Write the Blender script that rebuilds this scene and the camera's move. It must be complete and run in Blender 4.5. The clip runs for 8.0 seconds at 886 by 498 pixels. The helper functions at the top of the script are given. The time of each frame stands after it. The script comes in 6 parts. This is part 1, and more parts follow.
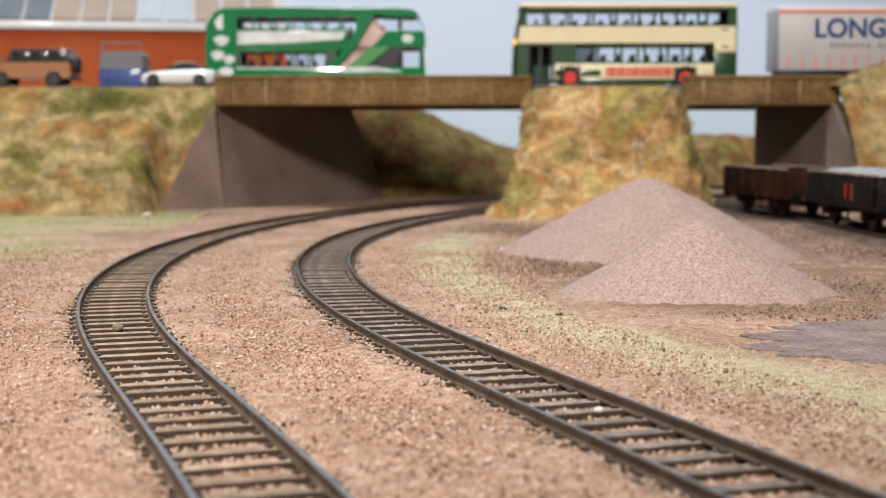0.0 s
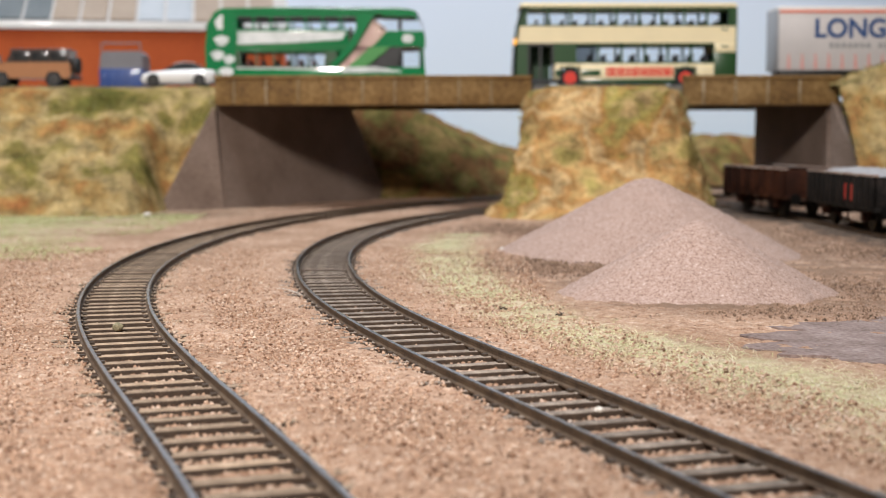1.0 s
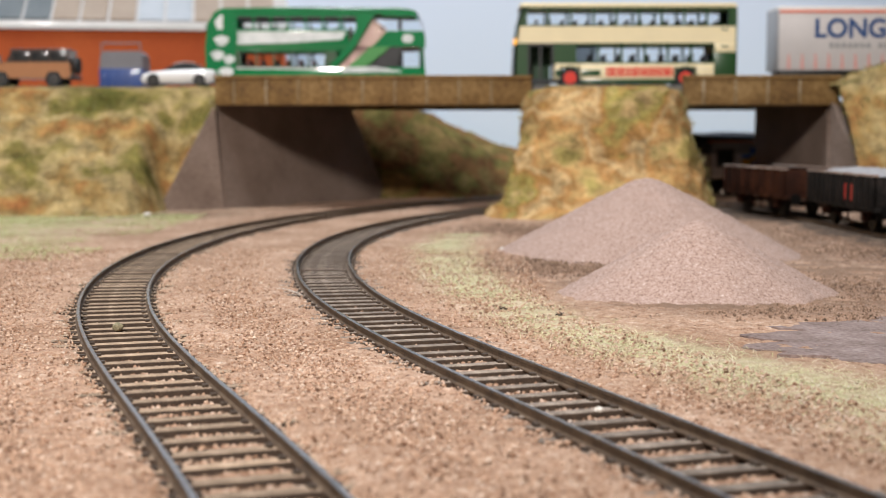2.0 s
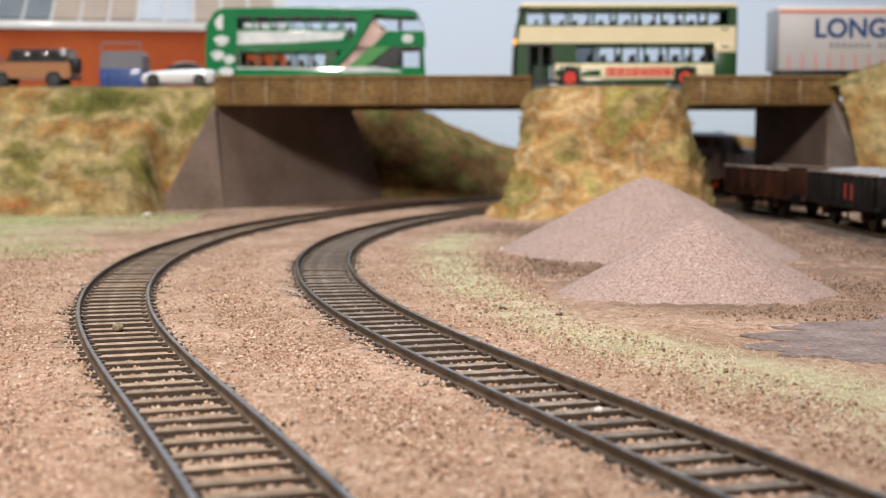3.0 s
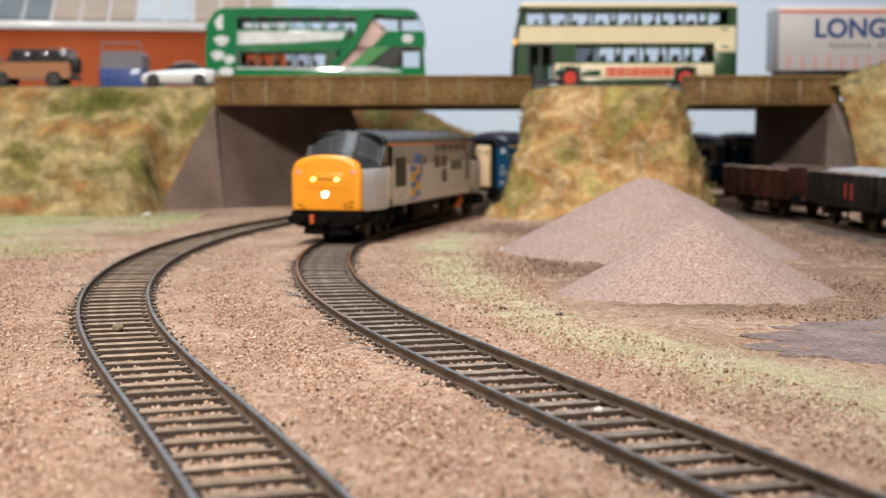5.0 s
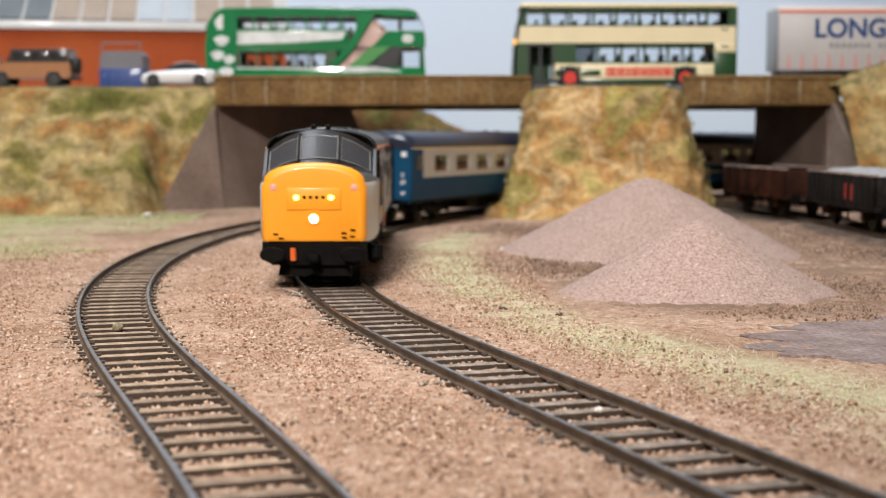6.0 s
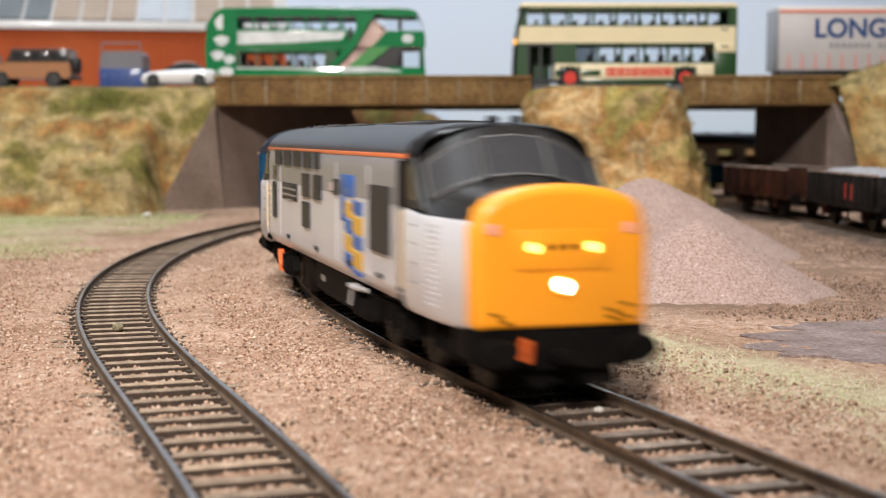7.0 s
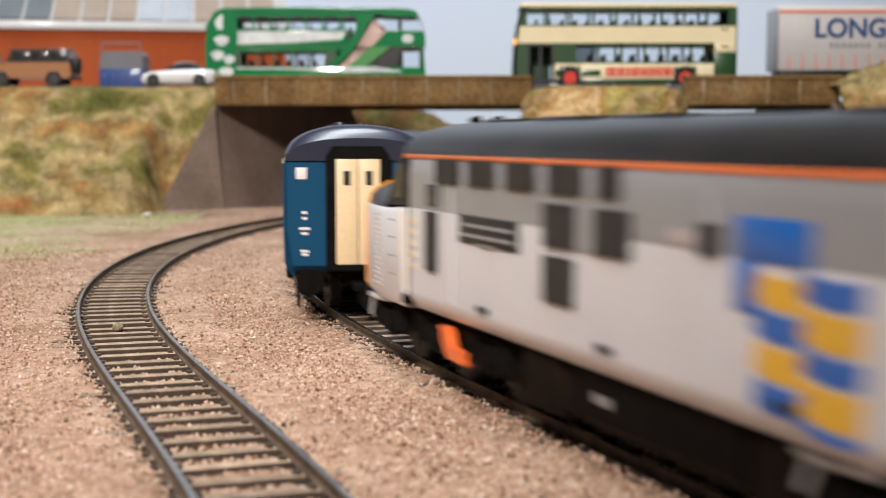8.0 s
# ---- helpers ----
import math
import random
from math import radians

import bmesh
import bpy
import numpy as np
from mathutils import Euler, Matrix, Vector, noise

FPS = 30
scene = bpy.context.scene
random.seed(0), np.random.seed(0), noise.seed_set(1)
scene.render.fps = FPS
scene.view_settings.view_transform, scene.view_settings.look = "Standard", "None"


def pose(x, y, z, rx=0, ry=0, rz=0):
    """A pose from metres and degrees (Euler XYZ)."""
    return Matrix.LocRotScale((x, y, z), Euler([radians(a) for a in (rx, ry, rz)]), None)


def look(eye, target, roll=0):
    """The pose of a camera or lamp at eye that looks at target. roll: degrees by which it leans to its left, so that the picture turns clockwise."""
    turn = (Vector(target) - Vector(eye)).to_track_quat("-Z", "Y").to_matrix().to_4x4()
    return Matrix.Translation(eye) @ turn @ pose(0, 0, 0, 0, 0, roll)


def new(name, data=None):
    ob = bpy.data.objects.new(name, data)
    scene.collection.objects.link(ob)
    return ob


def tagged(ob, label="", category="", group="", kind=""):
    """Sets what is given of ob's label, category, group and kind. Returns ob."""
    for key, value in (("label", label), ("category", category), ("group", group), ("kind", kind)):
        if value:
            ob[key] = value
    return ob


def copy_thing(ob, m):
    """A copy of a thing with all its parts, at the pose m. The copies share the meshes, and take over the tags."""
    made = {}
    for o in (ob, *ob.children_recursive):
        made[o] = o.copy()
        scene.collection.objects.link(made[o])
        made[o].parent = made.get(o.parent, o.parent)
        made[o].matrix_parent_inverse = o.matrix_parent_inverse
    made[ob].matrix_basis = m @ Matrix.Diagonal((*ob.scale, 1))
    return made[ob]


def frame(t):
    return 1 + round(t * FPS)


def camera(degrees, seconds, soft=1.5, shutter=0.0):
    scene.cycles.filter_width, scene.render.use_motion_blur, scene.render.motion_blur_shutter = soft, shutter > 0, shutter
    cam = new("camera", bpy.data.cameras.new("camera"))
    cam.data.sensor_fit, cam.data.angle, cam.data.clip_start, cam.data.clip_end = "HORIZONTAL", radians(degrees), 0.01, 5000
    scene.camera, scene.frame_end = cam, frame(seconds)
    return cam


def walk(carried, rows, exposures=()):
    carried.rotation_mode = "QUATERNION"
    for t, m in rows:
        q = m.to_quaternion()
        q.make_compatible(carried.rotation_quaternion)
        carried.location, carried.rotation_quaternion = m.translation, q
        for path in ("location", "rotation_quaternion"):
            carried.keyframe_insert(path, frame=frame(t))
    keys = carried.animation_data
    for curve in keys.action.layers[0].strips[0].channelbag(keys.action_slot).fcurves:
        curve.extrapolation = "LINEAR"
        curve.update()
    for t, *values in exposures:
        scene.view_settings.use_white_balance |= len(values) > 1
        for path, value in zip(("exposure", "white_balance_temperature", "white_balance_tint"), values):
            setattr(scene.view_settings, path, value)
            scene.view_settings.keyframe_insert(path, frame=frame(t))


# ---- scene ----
# A model railway at 1:76 on a baseboard in a hall. z = 0 is the top of the rails.
cam = camera(35.47, 8.0, soft=1.0, shutter=1.0)
cam.data.dof.use_dof = True
cam.data.dof.focus_distance = 0.31
cam.data.dof.aperture_fstop = 31
EYE = pose(0, 0, 0.0427, 90 - 4.644, 0, 0)
walk(cam, [(0.0, EYE), (8.0, EYE)], [(0.0, 0.0), (8.0, 0.0)])

# ---------------------------------------------------------------- light
world = bpy.data.worlds.new("hall_air")
scene.world = world
world.use_nodes = True
world.node_tree.nodes["Background"].inputs[0].default_value = (0.75, 0.85, 1.0, 1)
world.node_tree.nodes["Background"].inputs[1].default_value = 0.33


def area_lamp(name, eye, target, wide, deep, watts, colour):
    data = bpy.data.lights.new(name, "AREA")
    data.shape, data.size, data.size_y, data.energy, data.color = "RECTANGLE", wide, deep, watts, colour
    ob = new(name, data)
    ob.matrix_world = look(eye, target)
    return ob


# Unseen key lamp; its cone edge stands in for the camera's own shadow.
beam = bpy.data.lights.new("exhibition_spot", "SPOT")
beam.energy, beam.color, beam.spot_size, beam.spot_blend, beam.shadow_soft_size = 72, (1.0, 0.92, 0.865), radians(51), 0.3, 0.09
new("exhibition_spot", beam).matrix_world = look((-0.20, -0.62, 0.69), (-0.30, 0.85, 0.0))
area_lamp("ceiling_tube", (-0.25, 0.65, 1.80), (0.0, 0.55, 0), 1.6, 0.35, 39, (0.87, 0.935, 1.0))


# ---------------------------------------------------------------- materials
def nodes_of(name):
    m = bpy.data.materials.new(name)
    m.use_nodes = True
    return m, m.node_tree.nodes, m.node_tree.links, m.node_tree.nodes["Principled BSDF"]


def surface(name, colours, rough=0.6, metal=0.0, scale=300.0, fine=1500.0, bump=0.2, depth=0.0003, piece=0.0, coat=0.0, spread=(0.35, 0.65)):
    """A mottled procedural surface: two noises mix the colours, the finer one also makes relief; piece varies it from piece to piece."""
    m, n, l, b = nodes_of(name)
    co = n.new("ShaderNodeTexCoord")
    big, small = n.new("ShaderNodeTexNoise"), n.new("ShaderNodeTexNoise")
    big.inputs["Scale"].default_value, big.inputs["Detail"].default_value = scale, 5
    small.inputs["Scale"].default_value, small.inputs["Detail"].default_value = fine, 6
    ramp = n.new("ShaderNodeValToRGB")
    el = ramp.color_ramp.elements
    el[0].position, el[1].position = spread
    el[0].color, el[1].color = (*colours[0], 1), (*colours[-1], 1)
    for i, c in enumerate(colours[1:-1]):
        e = el.new(spread[0] + (spread[1] - spread[0]) * (i + 1) / (len(colours) - 1))
        e.color = (*c, 1)
    mix = n.new("ShaderNodeMath")
    mix.operation = "MULTIPLY_ADD"
    mix.inputs[1].default_value = 0.5
    half = n.new("ShaderNodeMath")
    half.operation = "MULTIPLY"
    half.inputs[1].default_value = 0.5
    l.new(co.outputs["Object"], big.inputs["Vector"])
    l.new(co.outputs["Object"], small.inputs["Vector"])
    l.new(small.outputs["Fac"], half.inputs[0])
    l.new(big.outputs["Fac"], mix.inputs[0])
    l.new(half.outputs[0], mix.inputs[2])
    l.new(mix.outputs[0], ramp.inputs[0])
    colour = ramp.outputs[0]
    if piece:
        info, hsv, mp = n.new("ShaderNodeObjectInfo"), n.new("ShaderNodeHueSaturation"), n.new("ShaderNodeMapRange")
        mp.inputs["To Min"].default_value, mp.inputs["To Max"].default_value = 1 - piece, 1 + piece
        l.new(info.outputs["Random"], mp.inputs["Value"])
        l.new(mp.outputs[0], hsv.inputs["Value"])
        l.new(colour, hsv.inputs["Color"])
        colour = hsv.outputs[0]
    l.new(colour, b.inputs["Base Color"])
    b.inputs["Roughness"].default_value, b.inputs["Metallic"].default_value = rough, metal
    b.inputs["Coat Weight"].default_value, b.inputs["Coat Roughness"].default_value = coat, 0.08
    if bump:
        bp = n.new("ShaderNodeBump")
        bp.inputs["Strength"].default_value, bp.inputs["Distance"].default_value = bump, depth
        l.new(mix.outputs[0], bp.inputs["Height"])
        l.new(bp.outputs[0], b.inputs["Normal"])
    return m


def paint(name, c, rough=0.35, coat=0.3, var=0.06, metal=0.0):
    lo = tuple(v * (1 - var) for v in c)
    hi = tuple(min(1, v * (1 + var)) for v in c)
    return surface(name, (lo, hi), rough, metal, 60, 900, 0.04, 0.0001, 0, coat)


def glow(name, c, power):
    m, n, l, b = nodes_of(name)
    b.inputs["Base Color"].default_value = (*c, 1)
    b.inputs["Emission Color"].default_value = (*c, 1)
    b.inputs["Emission Strength"].default_value = power
    return m


def glass(name, tint, rough=0.03):
    m, n, l, b = nodes_of(name)
    b.inputs["Base Color"].default_value = (*tint, 1)
    b.inputs["Roughness"].default_value = rough
    b.inputs["Transmission Weight"].default_value = 1.0
    b.inputs["IOR"].default_value = 1.1
    return m


SAND = surface("sand_ballast", ((0.16, 0.085, 0.05), (0.40, 0.235, 0.15), (0.50, 0.325, 0.225), (0.57, 0.40, 0.295), (0.76, 0.62, 0.52)), 0.92, 0, 420, 1700, 1.0, 0.0014, spread=(0.35, 0.67))
GRIT = surface("heap_sand", ((0.12, 0.07, 0.05), (0.28, 0.18, 0.14), (0.38, 0.265, 0.22), (0.44, 0.325, 0.28), (0.66, 0.55, 0.49)), 0.92, 0, 1100, 3000, 0.5, 0.0006, spread=(0.33, 0.69))
SLEEPER = surface("weathered_sleeper", ((0.20, 0.14, 0.09), (0.32, 0.225, 0.15), (0.43, 0.315, 0.22)), 0.85, 0, 400, 2500, 0.5, 0.0003, piece=0.25, spread=(0.36, 0.62))
SLEEPER_DARK = surface("grey_sleeper", ((0.12, 0.092, 0.07), (0.23, 0.18, 0.142), (0.34, 0.275, 0.22)), 0.8, 0, 400, 2500, 0.5, 0.0003, piece=0.25, spread=(0.36, 0.62))
# Dark unweathered brown, with the shade of the sleeper sides put into it.
SLEEPER_SIDE = surface("shade_brown_sleeper_side", ((0.03, 0.019, 0.012), (0.075, 0.049, 0.032)), 0.85, 0, 400, 2500, 0.5, 0.0003)
# Brown weedy ground with the wagons' shade painted in.
SIDING_SHADE_BROWN = surface("cinder_bed", ((0.02, 0.012, 0.008), (0.06, 0.037, 0.024), (0.125, 0.082, 0.056)), 0.92, 0, 300, 1700, 0.9, 0.0012)
RUST = surface("rusty_rail", ((0.05, 0.034, 0.023), (0.12, 0.08, 0.052), (0.17, 0.12, 0.08)), 0.65, 0.2, 200, 2000, 0.3, 0.0001)
STEEL = surface("worn_railhead", ((0.28, 0.26, 0.24), (0.55, 0.53, 0.51)), 0.26, 1.0, 150, 1500, 0.1, 0.0001)


def dust_with_flock(m):
    """Lay pale green flock over the sand where the sheet's own flock value says, and brown earth where its earth value says, and broad stains over all of it."""
    n, l = m.node_tree.nodes, m.node_tree.links
    b = n["Principled BSDF"]
    source = b.inputs["Base Color"].links[0].from_socket
    at, co, no, nf = n.new("ShaderNodeAttribute"), n.new("ShaderNodeTexCoord"), n.new("ShaderNodeTexNoise"), n.new("ShaderNodeTexNoise")
    at.attribute_name = "flock"
    no.inputs["Scale"].default_value, no.inputs["Detail"].default_value = 26, 5
    nf.inputs["Scale"].default_value, nf.inputs["Detail"].default_value = 120, 4
    stain = n.new("ShaderNodeValToRGB")
    el = stain.color_ramp.elements
    el[0].position, el[1].position = 0.36, 0.64
    el[0].color, el[1].color = (0.72, 0.66, 0.60, 1), (1.0, 1.0, 1.0, 1)
    mult, mix, green, gain = n.new("ShaderNodeMixRGB"), n.new("ShaderNodeMixRGB"), n.new("ShaderNodeValToRGB"), n.new("ShaderNodeMath")
    mult.blend_type, mult.inputs[0].default_value = "MULTIPLY", 1.0
    ge = green.color_ramp.elements
    ge[0].position, ge[1].position = 0.35, 0.65
    ge[0].color, ge[1].color = (0.50, 0.50, 0.27, 1), (0.68, 0.58, 0.42, 1)
    gain.operation, gain.inputs[1].default_value = "MULTIPLY", 0.6
    l.new(co.outputs["Object"], no.inputs["Vector"])
    l.new(co.outputs["Object"], nf.inputs["Vector"])
    l.new(no.outputs["Fac"], stain.inputs[0])
    l.new(nf.outputs["Fac"], green.inputs[0])
    l.new(source, mult.inputs[1])
    l.new(stain.outputs[0], mult.inputs[2])
    l.new(at.outputs["Fac"], gain.inputs[0])
    l.new(gain.outputs[0], mix.inputs[0])
    l.new(mult.outputs[0], mix.inputs[1])
    l.new(green.outputs[0], mix.inputs[2])
    soil, seen, part_soil = n.new("ShaderNodeMixRGB"), n.new("ShaderNodeAttribute"), n.new("ShaderNodeMath")
    seen.attribute_name = "earth"
    part_soil.operation, part_soil.inputs[1].default_value = "MULTIPLY", 0.7
    soil.inputs[2].default_value = (0.17, 0.105, 0.07, 1)
    l.new(seen.outputs["Fac"], part_soil.inputs[0])
    l.new(part_soil.outputs[0], soil.inputs[0])
    l.new(mix.outputs[0], soil.inputs[1])
    l.new(soil.outputs[0], b.inputs["Base Color"])


dust_with_flock(SAND)


def turf(name, hues):
    """Teased grass matting: broad patches of colour, finer light and dark tufts over them, and deep relief."""
    m, n, l, b = nodes_of(name)
    co = n.new("ShaderNodeTexCoord")
    noises = []
    for size, detail in ((22, 3), (70, 5), (450, 5)):
        t = n.new("ShaderNodeTexNoise")
        t.inputs["Scale"].default_value, t.inputs["Detail"].default_value, t.inputs["Roughness"].default_value = size, detail, 0.6
        l.new(co.outputs["Object"], t.inputs["Vector"])
        noises.append(t)
    ramp = n.new("ShaderNodeValToRGB")
    el = ramp.color_ramp.elements
    el[0].position, el[1].position = 0.33, 0.67
    el[0].color, el[1].color = (*hues[0], 1), (*hues[-1], 1)
    for i, c in enumerate(hues[1:-1]):
        el.new(0.33 + 0.34 * (i + 1) / (len(hues) - 1)).color = (*c, 1)
    l.new(noises[0].outputs["Fac"], ramp.inputs[0])
    shade, mp, add = n.new("ShaderNodeHueSaturation"), n.new("ShaderNodeMapRange"), n.new("ShaderNodeMath")
    add.operation = "MULTIPLY_ADD"
    add.inputs[1].default_value = 0.6
    half = n.new("ShaderNodeMath")
    half.operation = "MULTIPLY"
    half.inputs[1].default_value = 0.4
    l.new(noises[2].outputs["Fac"], half.inputs[0])
    l.new(noises[1].outputs["Fac"], add.inputs[0])
    l.new(half.outputs[0], add.inputs[2])
    mp.inputs["From Min"].default_value, mp.inputs["From Max"].default_value = 0.36, 0.64
    mp.inputs["To Min"].default_value, mp.inputs["To Max"].default_value = 0.42, 1.5
    l.new(add.outputs[0], mp.inputs["Value"])
    l.new(mp.outputs[0], shade.inputs["Value"])
    l.new(ramp.outputs[0], shade.inputs["Color"])
    l.new(shade.outputs[0], b.inputs["Base Color"])
    bp = n.new("ShaderNodeBump")
    bp.inputs["Strength"].default_value, bp.inputs["Distance"].default_value = 0.9, 0.004
    l.new(add.outputs[0], bp.inputs["Height"])
    l.new(bp.outputs[0], b.inputs["Normal"])
    b.inputs["Roughness"].default_value = 0.95
    b.inputs["Specular IOR Level"].default_value = 0.1
    return m


TURF = turf("autumn_turf", ((0.115, 0.108, 0.026), (0.215, 0.172, 0.052), (0.40, 0.295, 0.14), (0.32, 0.205, 0.075), (0.31, 0.13, 0.045)))
TURF_DRY = turf("dry_turf", ((0.34, 0.27, 0.09), (0.46, 0.31, 0.13), (0.40, 0.21, 0.075), (0.54, 0.38, 0.19), (0.35, 0.18, 0.06), (0.30, 0.25, 0.075), (0.48, 0.33, 0.15)))
TURF_DEEP = turf("tangled_turf", ((0.21, 0.18, 0.06), (0.33, 0.22, 0.085), (0.27, 0.13, 0.055), (0.22, 0.19, 0.06), (0.38, 0.25, 0.10)))
CONCRETE = surface("grey_brown_concrete", ((0.14, 0.095, 0.072), (0.215, 0.155, 0.122), (0.28, 0.215, 0.18)), 0.88, 0, 25, 700, 0.25, 0.0004)
STREAK = surface("limy_joint", ((0.13, 0.08, 0.03), (0.26, 0.19, 0.10), (0.48, 0.41, 0.30)), 0.8, 0, 60, 500, 0.3, 0.0003)
BEAM = surface("stained_girder", ((0.10, 0.05, 0.012), (0.20, 0.112, 0.032), (0.31, 0.195, 0.075)), 0.75, 0, 40, 500, 0.3, 0.0004)
ROAD = surface("road_tarmac", ((0.10, 0.095, 0.09), (0.16, 0.15, 0.145)), 0.85, 0, 90, 1500, 0.3, 0.0003)
YARD = surface("yard_hardstanding", ((0.09, 0.06, 0.05), (0.19, 0.135, 0.12), (0.25, 0.185, 0.168), (0.33, 0.26, 0.24)), 0.95, 0, 130, 900, 0.9, 0.0010, spread=(0.34, 0.64))


def island_tint(name, colours, rough=0.9):
    """One colour for each loose piece of a mesh, drawn from the list."""
    m, n, l, b = nodes_of(name)
    geo, ramp = n.new("ShaderNodeNewGeometry"), n.new("ShaderNodeValToRGB")
    el = ramp.color_ramp.elements
    el[0].color, el[1].color = (*colours[0], 1), (*colours[-1], 1)
    for i, c in enumerate(colours[1:-1]):
        el.new((i + 1) / (len(colours) - 1)).color = (*c, 1)
    l.new(geo.outputs["Random Per Island"], ramp.inputs[0])
    l.new(ramp.outputs[0], b.inputs["Base Color"])
    b.inputs["Roughness"].default_value = rough
    return m


GRAIN = island_tint("ballast_grain", ((0.17, 0.095, 0.058), (0.36, 0.215, 0.14), (0.45, 0.29, 0.195), (0.50, 0.335, 0.235), (0.54, 0.375, 0.27), (0.57, 0.41, 0.305), (0.66, 0.53, 0.43)))
FIBRE = island_tint("static_grass", ((0.46, 0.50, 0.22), (0.62, 0.62, 0.34), (0.72, 0.66, 0.44), (0.72, 0.60, 0.44)))
STRAW = island_tint("straw_fibre", ((0.55, 0.44, 0.25), (0.68, 0.60, 0.42), (0.74, 0.70, 0.55)))
MEADOW = island_tint("meadow_flock", ((0.30, 0.38, 0.12), (0.46, 0.50, 0.22), (0.56, 0.55, 0.30), (0.62, 0.55, 0.36)))
LITTER = island_tint("dead_leaf", ((0.08, 0.048, 0.03), (0.18, 0.11, 0.07), (0.28, 0.18, 0.125), (0.36, 0.25, 0.185)))
TUFT = island_tint("grass_tuft", ((0.140, 0.154, 0.035), (0.280, 0.252, 0.084), (0.350, 0.294, 0.140), (0.238, 0.126, 0.042)))


# ---------------------------------------------------------------- mesh helpers
def box(bm, x0, x1, y0, y1, z0, z1, bevel=0.0, index=0):
    made = bmesh.ops.create_cube(bm, size=1, matrix=Matrix.Translation(((x0 + x1) / 2, (y0 + y1) / 2, (z0 + z1) / 2)) @ Matrix.Diagonal((x1 - x0, y1 - y0, z1 - z0, 1)))
    faces = {f for v in made["verts"] for f in v.link_faces}
    for f in faces:
        f.material_index = index
    if bevel:
        edges = list({e for v in made["verts"] for e in v.link_edges})
        bmesh.ops.bevel(bm, geom=edges, offset=bevel, segments=2, affect="EDGES", profile=0.5)
    return bm


def cyl(bm, centre, axis, r, length, n=20, r2=None, index=0):
    turn = Vector((0, 0, 1)).rotation_difference(Vector(axis)).to_matrix().to_4x4()
    made = bmesh.ops.create_cone(bm, cap_ends=True, segments=n, radius1=r, radius2=r if r2 is None else r2, depth=length, matrix=Matrix.Translation(centre) @ turn)
    for f in {f for v in made["verts"] for f in v.link_faces}:
        f.material_index = index
    return bm


def slab(bm, outline, axis, lo, hi, index=0):
    """An outline of (a, b) pairs pushed from lo to hi along the axis ('x', 'y' or 'z')."""
    order = {"x": lambda a, b, c: (c, a, b), "y": lambda a, b, c: (a, c, b), "z": lambda a, b, c: (a, b, c)}[axis]
    ends = [[bm.verts.new(order(a, b, c)) for a, b in outline] for c in (lo, hi)]
    k = len(outline)
    faces = [bm.faces.new(ends[0]), bm.faces.new(ends[1])]
    faces += [bm.faces.new((ends[0][i], ends[0][(i + 1) % k], ends[1][(i + 1) % k], ends[1][i])) for i in range(k)]
    for f in faces:
        f.material_index = index
    bmesh.ops.recalc_face_normals(bm, faces=faces)
    return bm


def loft(bm, rings, caps=True, index=0, closed=True):
    rows = [[bm.verts.new(p) for p in ring] for ring in rings]
    k = len(rows[0])
    faces = []
    for a, b in zip(rows[:-1], rows[1:]):
        for i in range(k if closed else k - 1):
            j = (i + 1) % k
            faces.append(bm.faces.new((a[i], a[j], b[j], b[i])))
    if caps:
        faces += [bm.faces.new(rows[0]), bm.faces.new(rows[-1])]
    for f in faces:
        f.material_index = index
    bmesh.ops.recalc_face_normals(bm, faces=faces)
    return bm


def finish(name, bm, materials, smooth=35):
    me = bpy.data.meshes.new(name)
    bm.to_mesh(me)
    bm.free()
    for m in materials if isinstance(materials, (list, tuple)) else [materials]:
        me.materials.append(m)
    if smooth:
        me.shade_smooth()
        me.set_sharp_from_angle(angle=radians(smooth))
    return me


def part(name, bm, material, parent, label="", smooth=35, m=None):
    ob = new(name, finish(name, bm, material, smooth))
    ob.parent = parent
    if m is not None:
        ob.matrix_basis = m
    if label:
        ob["label"] = label
    return ob


def thing(name, label, category, m=None, group="", kind=""):
    ob = tagged(new(name), label, category, group, kind)
    if m is not None:
        ob.matrix_basis = m
    return ob


def single(name, bm, material, label, category, group="", kind="", m=None, smooth=35):
    ob = tagged(new(name, finish(name, bm, material, smooth)), label, category, group, kind)
    if m is not None:
        ob.matrix_basis = m
    return ob


def ramp01(v, a, b):
    t = np.clip((v - a) / (b - a), 0, 1)
    return t * t * (3 - 2 * t)


def rough2(x, y, scale, octaves=4, seed=0.0):
    """Fractal noise over arrays of x and y, about -1 to 1."""
    out = np.zeros(x.shape)
    flat = out.ravel()
    for i, (a, b) in enumerate(zip(x.ravel(), y.ravel())):
        flat[i] = noise.fractal(Vector((a * scale + seed, b * scale - seed, seed)), 0.9, 2.0, octaves)
    return out


def height_sheet(name, xs, ys, z, material, skip=None):
    """A sheet over a grid of places, z given as an array [y, x]; cells where skip is true are left out."""
    gx, gy = np.meshgrid(xs, ys)
    verts = np.stack([gx, gy, z], -1).reshape(-1, 3)
    w = len(xs)
    faces = []
    for j in range(len(ys) - 1):
        for i in range(w - 1):
            if skip is None or not skip[j, i]:
                a = j * w + i
                faces.append((a, a + 1, a + w + 1, a + w))
    me = bpy.data.meshes.new(name)
    me.from_pydata(verts.tolist(), [], faces)
    me.materials.append(material)
    me.shade_smooth()
    return new(name, me)


